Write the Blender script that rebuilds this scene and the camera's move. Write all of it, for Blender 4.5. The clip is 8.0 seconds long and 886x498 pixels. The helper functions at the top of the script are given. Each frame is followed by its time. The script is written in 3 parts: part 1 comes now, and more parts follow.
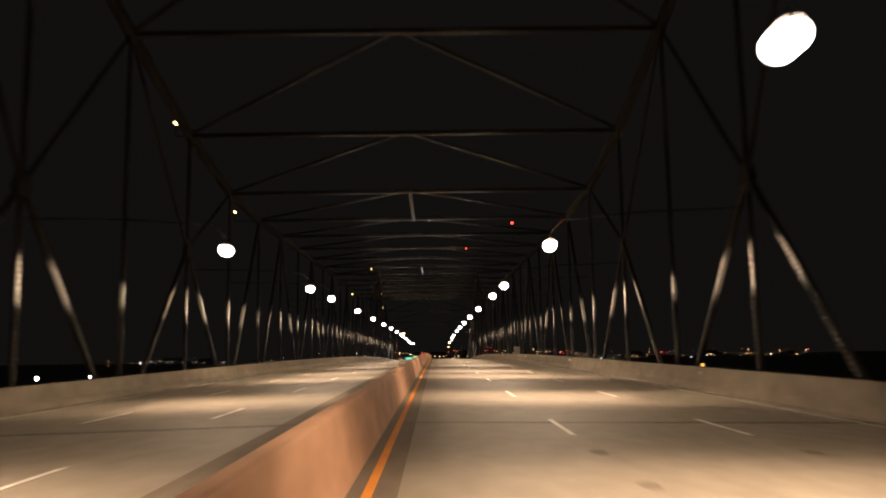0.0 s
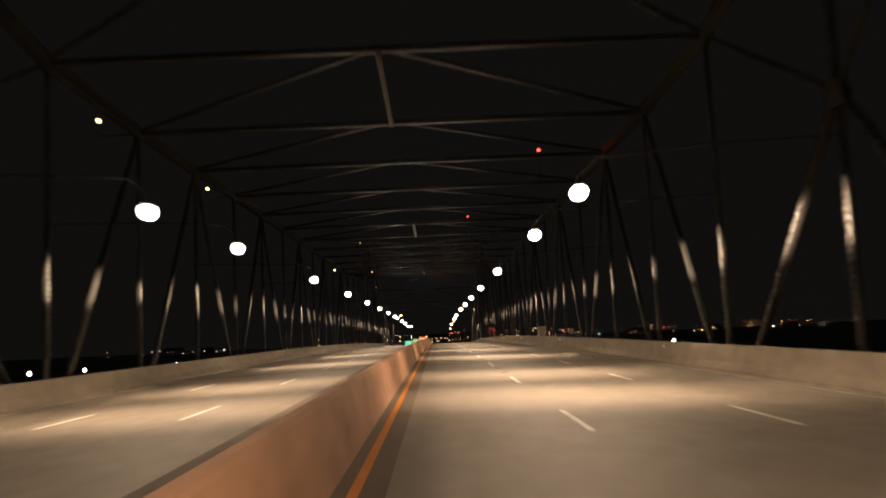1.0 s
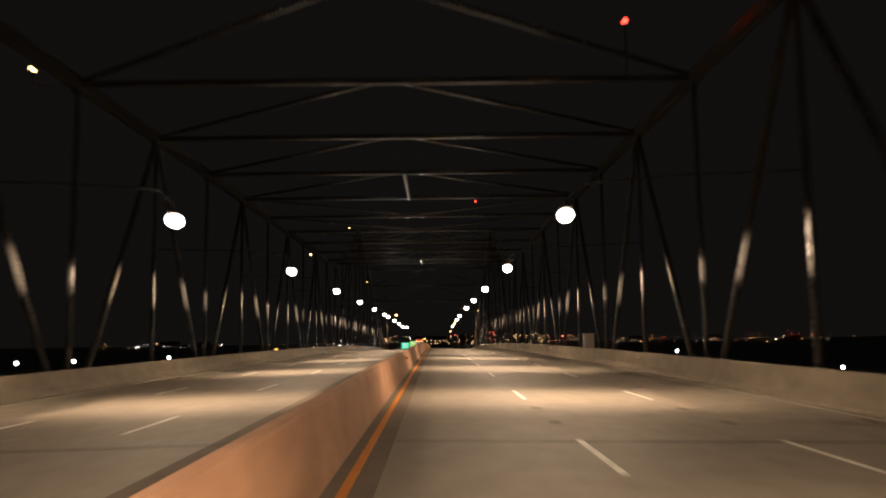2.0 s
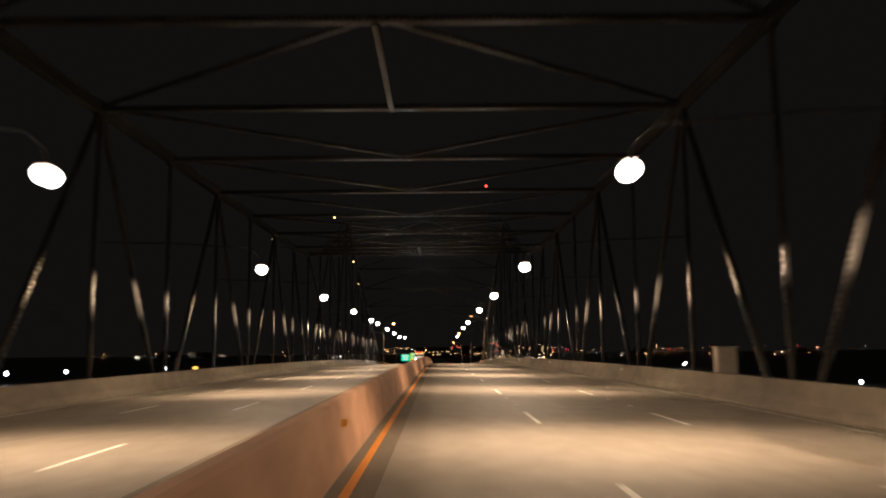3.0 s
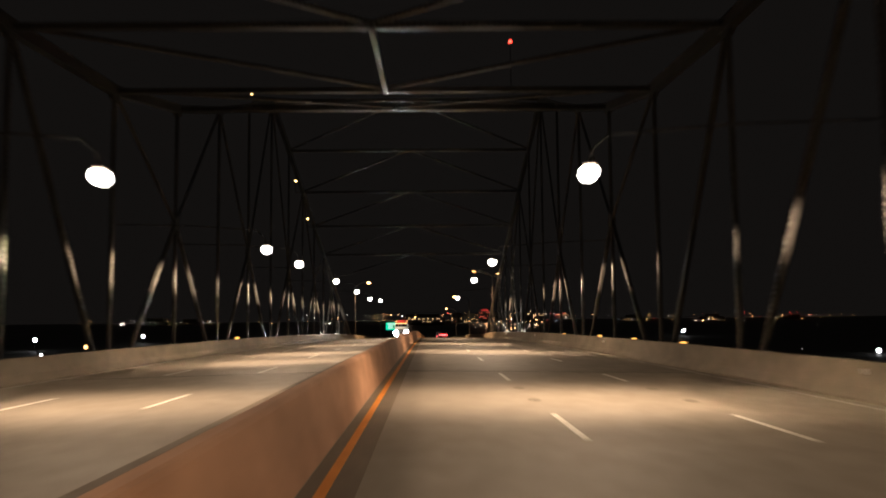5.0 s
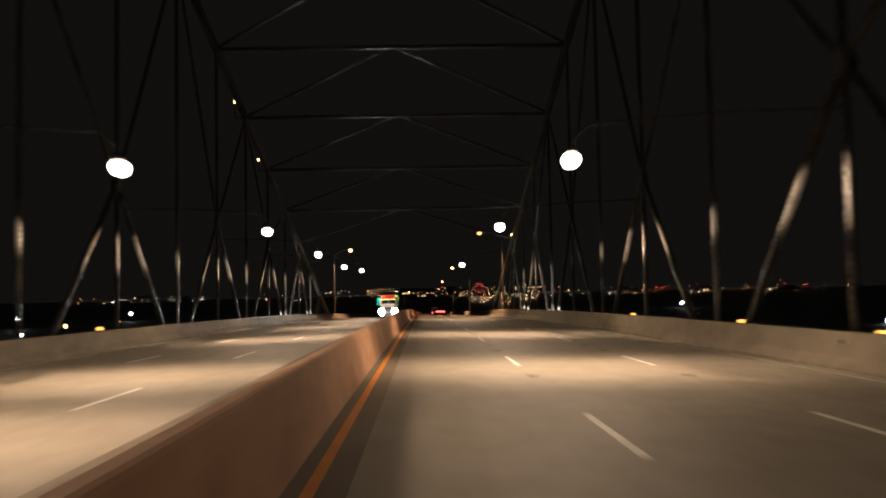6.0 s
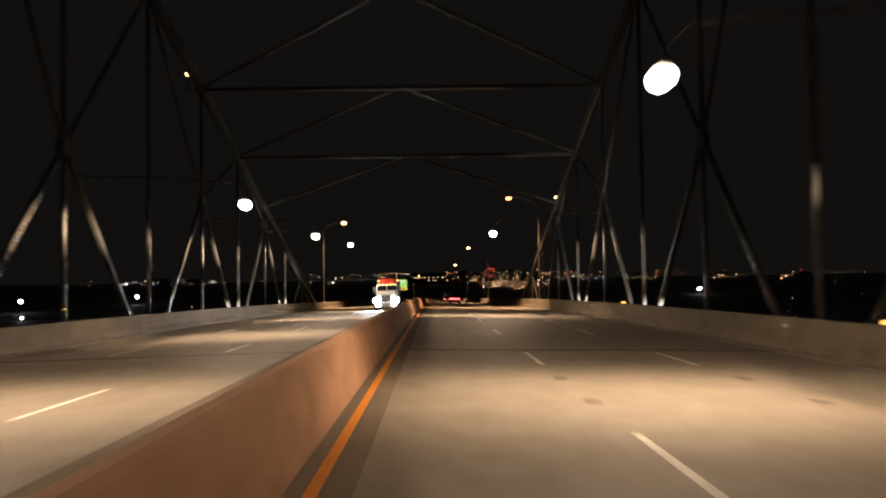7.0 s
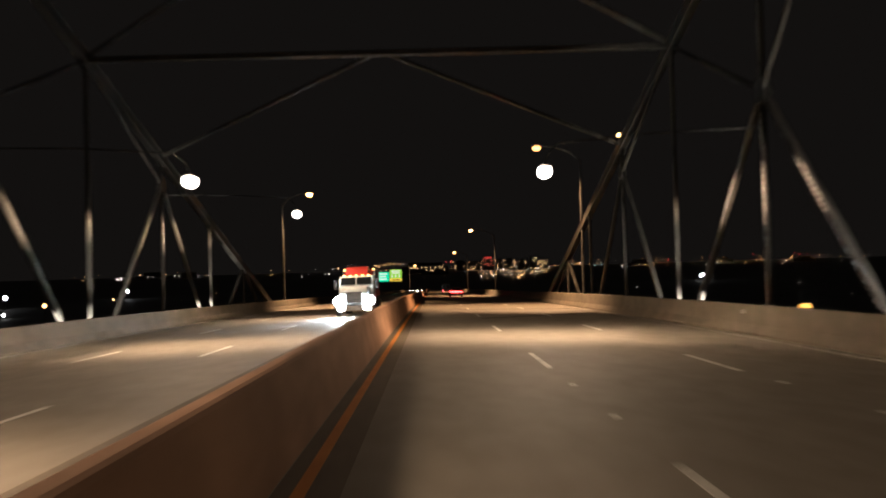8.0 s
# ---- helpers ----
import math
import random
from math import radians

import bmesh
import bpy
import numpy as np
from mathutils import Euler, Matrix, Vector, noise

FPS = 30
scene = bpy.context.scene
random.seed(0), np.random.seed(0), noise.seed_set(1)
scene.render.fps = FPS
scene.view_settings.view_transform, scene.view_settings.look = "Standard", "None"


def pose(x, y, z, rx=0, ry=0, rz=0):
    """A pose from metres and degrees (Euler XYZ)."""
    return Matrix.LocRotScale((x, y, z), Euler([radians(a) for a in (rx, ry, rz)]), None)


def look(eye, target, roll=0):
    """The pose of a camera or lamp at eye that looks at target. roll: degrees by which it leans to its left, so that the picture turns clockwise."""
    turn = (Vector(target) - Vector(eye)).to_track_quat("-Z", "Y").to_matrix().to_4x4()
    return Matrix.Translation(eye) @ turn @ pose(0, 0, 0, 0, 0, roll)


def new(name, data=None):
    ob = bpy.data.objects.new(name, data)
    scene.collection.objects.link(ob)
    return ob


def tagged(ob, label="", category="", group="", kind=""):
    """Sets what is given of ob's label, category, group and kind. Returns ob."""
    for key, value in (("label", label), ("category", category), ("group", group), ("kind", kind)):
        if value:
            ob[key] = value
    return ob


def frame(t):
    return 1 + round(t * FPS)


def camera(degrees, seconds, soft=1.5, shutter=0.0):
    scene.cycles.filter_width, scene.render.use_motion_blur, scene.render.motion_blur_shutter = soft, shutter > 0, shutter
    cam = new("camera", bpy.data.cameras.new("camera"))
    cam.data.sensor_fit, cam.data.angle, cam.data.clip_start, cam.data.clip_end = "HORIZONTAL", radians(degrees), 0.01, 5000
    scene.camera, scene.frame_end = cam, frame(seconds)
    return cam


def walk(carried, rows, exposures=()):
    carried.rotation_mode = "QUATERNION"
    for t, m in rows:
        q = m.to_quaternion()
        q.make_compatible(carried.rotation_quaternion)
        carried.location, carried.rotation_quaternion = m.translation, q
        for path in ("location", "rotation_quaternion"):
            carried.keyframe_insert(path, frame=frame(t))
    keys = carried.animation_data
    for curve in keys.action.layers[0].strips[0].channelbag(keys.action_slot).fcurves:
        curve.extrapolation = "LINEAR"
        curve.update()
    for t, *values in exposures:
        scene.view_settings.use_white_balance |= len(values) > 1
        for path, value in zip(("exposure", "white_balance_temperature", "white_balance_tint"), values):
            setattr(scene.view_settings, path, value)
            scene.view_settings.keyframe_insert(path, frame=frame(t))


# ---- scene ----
cam = camera(58.1, 8.0, soft=1.9, shutter=0.5)
PATH = [
    (0.0, pose(1.432, 2.885, 1.843, 97.322, 0.943, -0.520)),
    (0.5, pose(1.494, 16.438, 1.982, 96.715, 1.964, -0.509)),
    (1.0, pose(1.594, 29.862, 2.096, 96.038, 2.664, -0.432)),
    (1.5, pose(1.654, 43.516, 2.242, 96.123, 1.470, -0.500)),
    (2.8, pose(1.739, 79.431, 2.422, 96.660, 0.560, -0.450)),
    (3.0, pose(1.752, 84.986, 2.435, 96.989, 0.548, -0.335)),
    (3.5, pose(1.779, 98.899, 2.477, 96.523, 0.874, -0.084)),
    (4.0, pose(1.781, 112.840, 2.522, 95.568, 0.789, -0.481)),
    (4.2, pose(1.779, 118.439, 2.518, 95.280, 0.650, -0.560)),
    (5.3, pose(1.718, 149.346, 2.390, 94.400, 0.740, -1.230)),
    (5.5, pose(1.706, 154.951, 2.352, 94.126, 0.910, -1.354)),
    (6.0, pose(1.689, 168.825, 2.244, 92.768, 1.171, -1.440)),
    (6.5, pose(1.694, 182.331, 2.121, 93.162, 0.372, -0.891)),
    (7.0, pose(1.695, 195.753, 1.978, 91.669, 0.837, -0.645)),
    (7.5, pose(1.740, 209.128, 1.748, 91.615, -0.044, -0.609)),
    (8.0, pose(1.794, 222.298, 1.583, 90.934, 1.629, -0.846)),
]
walk(cam, PATH, ((0.0, 0.15), (0.5, 0.08), (1.0, 0.0), (1.5, 0.08), (3.0, 0.1), (3.5, -0.22), (4.0, 0.18), (5.5, 0.15), (6.0, 0.1), (6.5, 0.22), (7.0, 0.15), (7.5, 0.05), (8.0, 0.2)))

# ---- night sky, exposure ----
world = bpy.data.worlds.new("night_sky")
scene.world = world
world.use_nodes = True
sky = world.node_tree.nodes["Background"]
sky.inputs["Color"].default_value = (1.0, 0.87, 0.8, 1)
sky.inputs["Strength"].default_value = 0.0052

WIDE_WATTS = 1180.0            # throw across the road, cut off below the horizontal
DOWN_WATTS = 2750.0            # added throw straight down
SIDE_WATTS = 46000.0            # flat throw of the refractor towards the truss
LAMP_COLOUR = (1.0, 0.7, 0.455)


# ---- the bridge's own geometry ----
CROSS_FALL = 0.0186          # the deck falls both ways from the median
PANEL = 9.87                 # truss panel
X_RIGHT, X_LEFT = 13.1, -13.7  # truss planes
Z_BOTTOM, Z_MID, Z_TOP = -2.4, 7.9, 12.8
MIDSPAN = 120.65            # the trusses are alike on both sides of it
START, FAR_END = -60.0, 900.0


def profile(y):
    """Height of the deck's crown: a flat crest, then a steady fall."""
    def crest(v):
        return 0.009783 * v - 0.00002491 * v * v - 1.126e-7 * v ** 3
    if y < -20:
        return crest(-20) + 0.0107 * (y + 20)
    if y > 285:
        return crest(285) - 0.0319 * (y - 285)
    return crest(y)


def deck(x, y):
    return profile(y) - CROSS_FALL * abs(x)


def top(y):
    """Height of the truss's top chord over the crown: level at midspan, rising to a peak over each pier, then falling to the end bearing."""
    d = abs(y - MIDSPAN)
    for (d0, z0), (d1, z1) in zip(TOP_LINE, TOP_LINE[1:]):
        if d <= d1:
            return z0 + (z1 - z0) * (d - d0) / (d1 - d0)
    return Z_BOTTOM


TOP_LINE = ((0.0, Z_TOP), (49.4, Z_TOP), (59.25, 13.25), (69.1, 15.0), (79.0, 17.6), (88.8, 20.6), (98.7, 24.0), (138.1, 12.3), (187.4, Z_BOTTOM))


def span(a, b, step):
    n = max(1, math.ceil((b - a) / step - 1e-6))
    return [a + (b - a) * i / n for i in range(n + 1)]


# ---- materials ----
def material(name, rough=0.8, metal=0.0):
    m = bpy.data.materials.new(name)
    m.use_nodes = True
    b = m.node_tree.nodes["Principled BSDF"]
    b.inputs["Roughness"].default_value = rough
    b.inputs["Metallic"].default_value = metal
    return m, m.node_tree, b


def mixed(name, dark, light, scales, rough=0.8, metal=0.0, bump=0.15, fine=60.0, stretch=(1, 1, 1), spread=(0.3, 0.7)):
    """A surface whose colour wanders between two tones at a large and a small scale, with fine relief."""
    m, nt, b = material(name, rough, metal)
    nodes, link = nt.nodes, nt.links.new
    at = nodes.new("ShaderNodeTexCoord")
    mp = nodes.new("ShaderNodeMapping")
    mp.inputs["Scale"].default_value = stretch
    link(at.outputs["Object"], mp.inputs["Vector"])
    val = None
    for s in scales:
        n = nodes.new("ShaderNodeTexNoise")
        n.inputs["Scale"].default_value = s
        n.inputs["Detail"].default_value = 5
        link(mp.outputs[0], n.inputs["Vector"])
        if val is None:
            val = n.outputs["Fac"]
        else:
            a = nodes.new("ShaderNodeMath")
            a.operation = "ADD"
            link(val, a.inputs[0])
            link(n.outputs["Fac"], a.inputs[1])
            val = a.outputs[0]
    k = nodes.new("ShaderNodeMapRange")
    k.inputs["From Min"].default_value = spread[0] * len(scales)
    k.inputs["From Max"].default_value = spread[1] * len(scales)
    link(val, k.inputs["Value"])
    c = nodes.new("ShaderNodeMix")
    c.data_type = "RGBA"
    link(k.outputs[0], c.inputs["Factor"])
    c.inputs["A"].default_value = (*dark, 1)
    c.inputs["B"].default_value = (*light, 1)
    link(c.outputs["Result"], b.inputs["Base Color"])
    f = nodes.new("ShaderNodeTexNoise")
    f.inputs["Scale"].default_value = fine
    f.inputs["Detail"].default_value = 3
    link(at.outputs["Object"], f.inputs["Vector"])
    u = nodes.new("ShaderNodeBump")
    u.inputs["Strength"].default_value = bump
    u.inputs["Distance"].default_value = 0.02
    link(f.outputs["Fac"], u.inputs["Height"])
    link(u.outputs[0], b.inputs["Normal"])
    return m


def shiny(m, level):
    m.node_tree.nodes["Principled BSDF"].inputs["Specular IOR Level"].default_value = level
    return m


def glowing(name, colour, strength):
    m, nt, b = material(name, 0.4)
    b.inputs["Base Color"].default_value = (*colour, 1)
    b.inputs["Emission Color"].default_value = (*colour, 1)
    b.inputs["Emission Strength"].default_value = strength
    return m


def plain(name, colour, rough=0.5, metal=0.0):
    m, nt, b = material(name, rough, metal)
    b.inputs["Base Color"].default_value = (*colour, 1)
    return m


DECK = mixed("deck_concrete", (0.2, 0.172, 0.138), (0.295, 0.258, 0.212), (0.25, 1.9), 0.68, bump=0.25, fine=35.0, stretch=(1.0, 0.55, 1.0), spread=(0.34, 0.66))
# darker brown tone for the median strips and the skewed band
DARK_DECK = mixed("dark_deck_bands", (0.105, 0.081, 0.06), (0.19, 0.152, 0.113), (0.6, 4.0), 0.85, bump=0.3, fine=50.0, stretch=(1, 0.2, 1))
CONCRETE = mixed("barrier_concrete", (0.135, 0.113, 0.086), (0.26, 0.222, 0.17), (0.5, 3.0), 0.85, bump=0.2, fine=30.0, stretch=(1.0, 0.35, 0.6))
MEDIAN = mixed("median_concrete", (0.28, 0.15, 0.085), (0.475, 0.27, 0.165), (0.45, 3.0), 0.85, bump=0.25, fine=30.0, stretch=(1.0, 0.3, 0.6), spread=(0.36, 0.64))
STEEL = shiny(mixed("weathered_dark_bridge_steel", (0.02, 0.0195, 0.0185), (0.052, 0.0505, 0.048), (0.8, 6.0), 0.3, 0.0, bump=0.03, fine=25.0), 0.2)
YELLOW = mixed("yellow_road_paint", (0.45, 0.145, 0.014), (0.78, 0.29, 0.033), (1.5, 14.0), 0.6, bump=0.1, spread=(0.2, 0.6))
FADED = mixed("faded_edge_paint", (0.2, 0.18, 0.15), (0.5, 0.47, 0.42), (0.8, 9.0), 0.65, bump=0.1, spread=(0.35, 0.65))
WHITE = mixed("white_road_paint", (0.3, 0.28, 0.25), (0.78, 0.75, 0.7), (1.2, 16.0), 0.6, bump=0.1, spread=(0.25, 0.55))
RUBBER = mixed("expansion_joint_rubber", (0.02, 0.019, 0.018), (0.07, 0.062, 0.055), (3.0,), 0.7)
LAND = mixed("wet_marsh_land", (0.03, 0.032, 0.025), (0.09, 0.085, 0.07), (0.004, 0.03), 0.7, bump=0.0)
WATER = mixed("dark_river_water", (0.006, 0.008, 0.009), (0.012, 0.014, 0.014), (0.02, 0.3), 0.12, bump=0.02, fine=0.35)
GALVANISED = mixed("galvanised_steel", (0.3, 0.3, 0.3), (0.5, 0.5, 0.49), (4.0,), 0.45, 0.6, bump=0.05)
LENS = glowing("lamp_lens", (1.0, 0.93, 0.83), 18.0)
DARK_METAL = mixed("weathered_dark_metal", (0.03, 0.03, 0.03), (0.07, 0.068, 0.065), (5.0,), 0.5, bump=0.05)
BLACK_PAINT = mixed("dull_black_paint", (0.008, 0.008, 0.008), (0.02, 0.02, 0.019), (5.0,), 0.8, bump=0.05)
SODIUM = glowing("sodium_lens", (1.0, 0.45, 0.14), 22.0)
FAINT_SODIUM = glowing("faint_sodium_lens", (1.0, 0.42, 0.13), 4.0)
AMBER = glowing("amber_marker_light", (1.0, 0.62, 0.2), 14.0)
RED = glowing("red_beacon_light", (1.0, 0.05, 0.03), 7.0)


# ---- helpers for meshes ----
def mesh_of(name, bm, mat):
    me = bpy.data.meshes.new(name)
    bmesh.ops.recalc_face_normals(bm, faces=bm.faces)
    bm.to_mesh(me)
    bm.free()
    for one in (mat if isinstance(mat, (list, tuple)) else (mat,)):
        me.materials.append(one)
    return me


def part(name, bm, mat, parent=None, label=""):
    ob = new(name, mesh_of(name, bm, mat) if isinstance(bm, bmesh.types.BMesh) else bm)
    ob.parent = parent
    if label:
        ob["label"] = label
    return ob


def thing(name, label, category, at=(0, 0, 0), group="", kind=""):
    ob = new(name)
    ob.location = at
    return tagged(ob, label, category, group, kind)


def box(bm, x0, x1, y0, y1, z0, z1, m=None):
    vs = [bm.verts.new(p) for p in ((x0, y0, z0), (x1, y0, z0), (x1, y1, z0), (x0, y1, z0), (x0, y0, z1), (x1, y0, z1), (x1, y1, z1), (x0, y1, z1))]
    if m is not None:
        for v in vs:
            v.co = m @ v.co
    fs = [bm.faces.new([vs[i] for i in f]) for f in ((3, 2, 1, 0), (4, 5, 6, 7), (0, 1, 5, 4), (1, 2, 6, 5), (2, 3, 7, 6), (3, 0, 4, 7))]
    return vs, fs


def tube(bm, a, b, r, n=8, r2=None):
    a, b = Vector(a), Vector(b)
    q = (b - a).to_track_quat("Z", "Y").to_matrix()
    r2 = r if r2 is None else r2
    lo = [bm.verts.new(a + q @ Vector((r * math.cos(2 * math.pi * i / n), r * math.sin(2 * math.pi * i / n), 0))) for i in range(n)]
    hi = [bm.verts.new(b + q @ Vector((r2 * math.cos(2 * math.pi * i / n), r2 * math.sin(2 * math.pi * i / n), 0))) for i in range(n)]
    for i in range(n):
        bm.faces.new((lo[i], lo[(i + 1) % n], hi[(i + 1) % n], hi[i]))
    bm.faces.new(lo[::-1])
    bm.faces.new(hi)


def sweep(bm, section, ys, height):
    """Sweep a closed cross-section of (x, z) along the deck."""
    rings = [[bm.verts.new((x, y, height(y) + z)) for x, z in section] for y in ys]
    n = len(section)
    for a, b in zip(rings, rings[1:]):
        for i in range(n):
            bm.faces.new((a[i], a[(i + 1) % n], b[(i + 1) % n], b[i]))
    bm.faces.new(rings[0][::-1])
    bm.faces.new(rings[-1])


def strip(bm, x0, x1, ys, lift):
    """A thin painted or laid strip on the deck, with a little thickness."""
    rings = [[bm.verts.new((x, y, deck(x, y) + z)) for x, z in ((x0, -0.01), (x0, lift), (x1, lift), (x1, -0.01))] for y in ys]
    for a, b in zip(rings, rings[1:]):
        for i in range(4):
            bm.faces.new((a[i], a[(i + 1) % 4], b[(i + 1) % 4], b[i]))
    bm.faces.new(rings[0][::-1])
    bm.faces.new(rings[-1])


# ---- ground and deck ----
bm = bmesh.new()
vs = [bm.verts.new(p) for p in ((-4800, -1500, -38), (4800, -1500, -38), (4800, 4900, -38), (-4800, 4900, -38))]
bm.faces.new(vs)
tagged(part("ground", bm, LAND), "dark wet marsh land at night far below the bridge", "ground", kind="structure")
bm = bmesh.new()
vs = [bm.verts.new(p) for p in ((-4700, -1450, -37.8), (4700, -1450, -37.8), (4700, 1150, -37.8), (1300, 720, -37.8), (300, 640, -37.8), (-600, 700, -37.8), (-4700, 1500, -37.8))]
bm.faces.new(vs)
tagged(part("river_water", bm, WATER), "wide dark river with a rippled surface below the bridge", "water", kind="structure")

YS = span(START, FAR_END, 5.0)


def carriageway(name, x0, x1, label):
    bm = bmesh.new()
    rows = []
    for y in YS:
        rows.append([bm.verts.new((x, y, deck(x, y) + z)) for x, z in ((x0, 0), (x1, 0), (x1, -0.28), (x0, -0.28))])
    for a, b in zip(rows, rows[1:]):
        for i in range(4):
            bm.faces.new((a[i], a[(i + 1) % 4], b[(i + 1) % 4], b[i]))
    bm.faces.new(rows[0][::-1])
    bm.faces.new(rows[-1])
    return tagged(part(name, bm, DECK), label, "road", kind="structure")


carriageway("road_right", 0.0, 12.75, "worn light concrete bridge deck with three lanes")
carriageway("road_left", -12.95, 0.0, "worn light concrete bridge deck of the oncoming lanes")

# a darker strip of deck on each side of the median
bm = bmesh.new()
strip(bm, 0.32, 0.94, span(START, 420, 6), 0.004)
tagged(part("gutter_strip_right", bm, DARK_DECK), "darker strip of deck along the median barrier", "road edge", kind="structure")
bm = bmesh.new()
strip(bm, -2.3, -0.32, span(START, 420, 6), 0.004)
tagged(part("gutter_strip_left", bm, DARK_DECK), "darker strip of deck along the median barrier", "road edge", kind="structure")

# painted lines
LANE = 3.66
X_YELLOW = 0.564
for name, x, mat, label in (("line_yellow_right", X_YELLOW, YELLOW, "solid yellow line painted along the median"),
                            ("line_yellow_left", -0.62, YELLOW, "solid yellow line painted along the median"),
                            ("line_white_right", 11.55, FADED, "solid white edge line beside the parapet"),
                            ("line_white_left", -11.75, FADED, "solid white edge line beside the parapet")):
    bm = bmesh.new()
    strip(bm, x - 0.065, x + 0.065, span(START, 420, 6), 0.008)
    tagged(part(name, bm, mat), label, "road marking", kind="structure")


def dashes(name, x, phase, label):
    root = thing(name, label, "road marking", kind="structure")
    for i in range(-4, 32):
        y = phase + 12.19 * i
        if x > 7 and i == 18:
            y -= 0.9          # one dash of the outer line was painted short of its place
        if -45 < y < 400:
            bm = bmesh.new()
            strip(bm, x - 0.06, x + 0.06, [y, y + 1.7, y + 3.4], 0.007)
            part("dash", bm, WHITE, root)
    return root


dashes("lane_line_inner_right", X_YELLOW + LANE, 19.6, "broken white lane line on the concrete deck")
dashes("lane_line_outer_right", X_YELLOW + 2 * LANE, 19.6, "broken white lane line on the concrete deck")
dashes("lane_line_inner_left", -4.64, 25.0, "broken white lane line on the oncoming deck")
dashes("lane_line_outer_left", -8.16, 25.0, "broken white lane line on the oncoming deck")

# pavement markers in the gaps of the lane lines: worn dark sockets, and a few white studs
SOCKET = mixed("worn_marker_socket", (0.13, 0.112, 0.092), (0.19, 0.165, 0.135), (6.0,), 0.85)
for x in (X_YELLOW + LANE, X_YELLOW + 2 * LANE + 0.05):
    for i in range(-1, 20):
        for off in (6.25, 9.5):
            y = 19.6 + 12.19 * i + off
            stud = 104 < y < 120 or 226 < y < 245
            if not stud and not (12 < y < 18 or 60 < y < 66 or 73 < y < 79 or 156 < y < 168 or 186 < y < 214):
                continue
            bm = bmesh.new()
            if stud:
                box(bm, -0.06, 0.06, -0.06, 0.06, -0.01, 0.018)
                bmesh.ops.bevel(bm, geom=[e for e in bm.edges if e.verts[0].co.z > 0 and e.verts[1].co.z > 0], offset=0.012, segments=1, affect="EDGES")
                mark = part("pavement_stud", bm, WHITE)
                tagged(mark, "small white raised stud set in the lane line", "pavement stud", group="studs and sockets in the lane lines")
            else:
                vs = [bm.verts.new((0.15 * (1 + 0.15 * math.sin(3 * a + i)) * math.cos(a), 0.32 * math.sin(a), z)) for z in (-0.01, 0.005) for a in [2 * math.pi * k / 12 for k in range(12)]]
                bm.faces.new(vs[12:])
                for k in range(12):
                    bm.faces.new((vs[k], vs[(k + 1) % 12], vs[12 + (k + 1) % 12], vs[12 + k]))
                mark = part("marker_socket", bm, SOCKET)
                tagged(mark, "dark worn socket of a lost stud in the lane line", "pavement mark", group="studs and sockets in the lane lines")
            mark.location = (x, y, deck(x, y) + 0.001)
            mark.rotation_euler = (math.atan((profile(y + 1) - profile(y - 1)) / 2), math.atan(CROSS_FALL), 0)

# ---- barriers ----
MEDIAN_SECTION = ((0.31, 0.0), (0.3, 0.04), (0.125, 0.92), (0.10, 0.955), (0.06, 0.972), (-0.06, 0.972), (-0.10, 0.955), (-0.125, 0.92), (-0.3, 0.04), (-0.31, 0.0))


def parapet_section(x, side, h):
    return [(x + side * dx, z) for dx, z in ((-0.30, 0.0), (-0.30, 0.08), (-0.12, 0.33), (-0.01, h - 0.02), (0.02, h), (0.24, h), (0.26, h - 0.02), (0.26, -0.35), (-0.30, -0.35))]


def barrier(name, label, section, height, mat, a=START, b=FAR_END):
    root = thing(name, label, "barrier", kind="structure")
    y = a
    while y < b:
        length = PANEL if y < 430 else 60.0
        e = min(y + length, b)
        bm = bmesh.new()
        sweep(bm, section, [y + 0.008, (y + e) / 2, e - 0.008], height)
        part("barrier_section", bm, mat, root)
        y = e
    return root


barrier("median_barrier", "tall tapered concrete median barrier between the carriageways", MEDIAN_SECTION, profile, MEDIAN)
barrier("parapet_right", "solid concrete bridge parapet beside the outer lane", parapet_section(12.27, 1, 0.957), lambda y: deck(12.27, y), CONCRETE)
barrier("parapet_left", "solid concrete bridge parapet beside the oncoming lanes", parapet_section(-12.3, -1, 0.89), lambda y: deck(12.3, y), CONCRETE)

# ---- expansion joints ----
for y, w in ((22.2, 0.16), (71.6, 0.1), (120.9, 0.12), (170.3, 0.07), (219.0, 0.18), (275.3, 0.5), (-10.0, 0.16)):
    for side, x0, x1 in (("right", 0.34, 11.95), ("left", -11.95, -0.34)):
        bm = bmesh.new()
        strip(bm, x0, x1, [y - w / 2, y, y + w / 2], 0.006)
        tagged(part("expansion_joint", bm, RUBBER), "dark rubber expansion joint across the concrete deck", "expansion joint", kind="structure")

# a darker, wavy-edged band running skew across the right deck
bm = bmesh.new()
rows = []
for i in range(13):
    x = 4.2 + i * 0.6
    y = 261.2 + 0.9 * (x - 4.2) + 0.25 * math.sin(2.1 * i)
    rows.append([bm.verts.new((x, v, deck(x, v) + 0.005)) for v in (y - 0.45 - 0.12 * math.sin(1.7 * i), y + 0.55 + 0.15 * math.sin(2.9 * i))])
for a, b in zip(rows, rows[1:]):
    bm.faces.new((a[0], b[0], b[1], a[1]))
tagged(part("skewed_dark_band", bm, DARK_DECK), "dark skewed band across the concrete deck", "road patch", kind="structure")

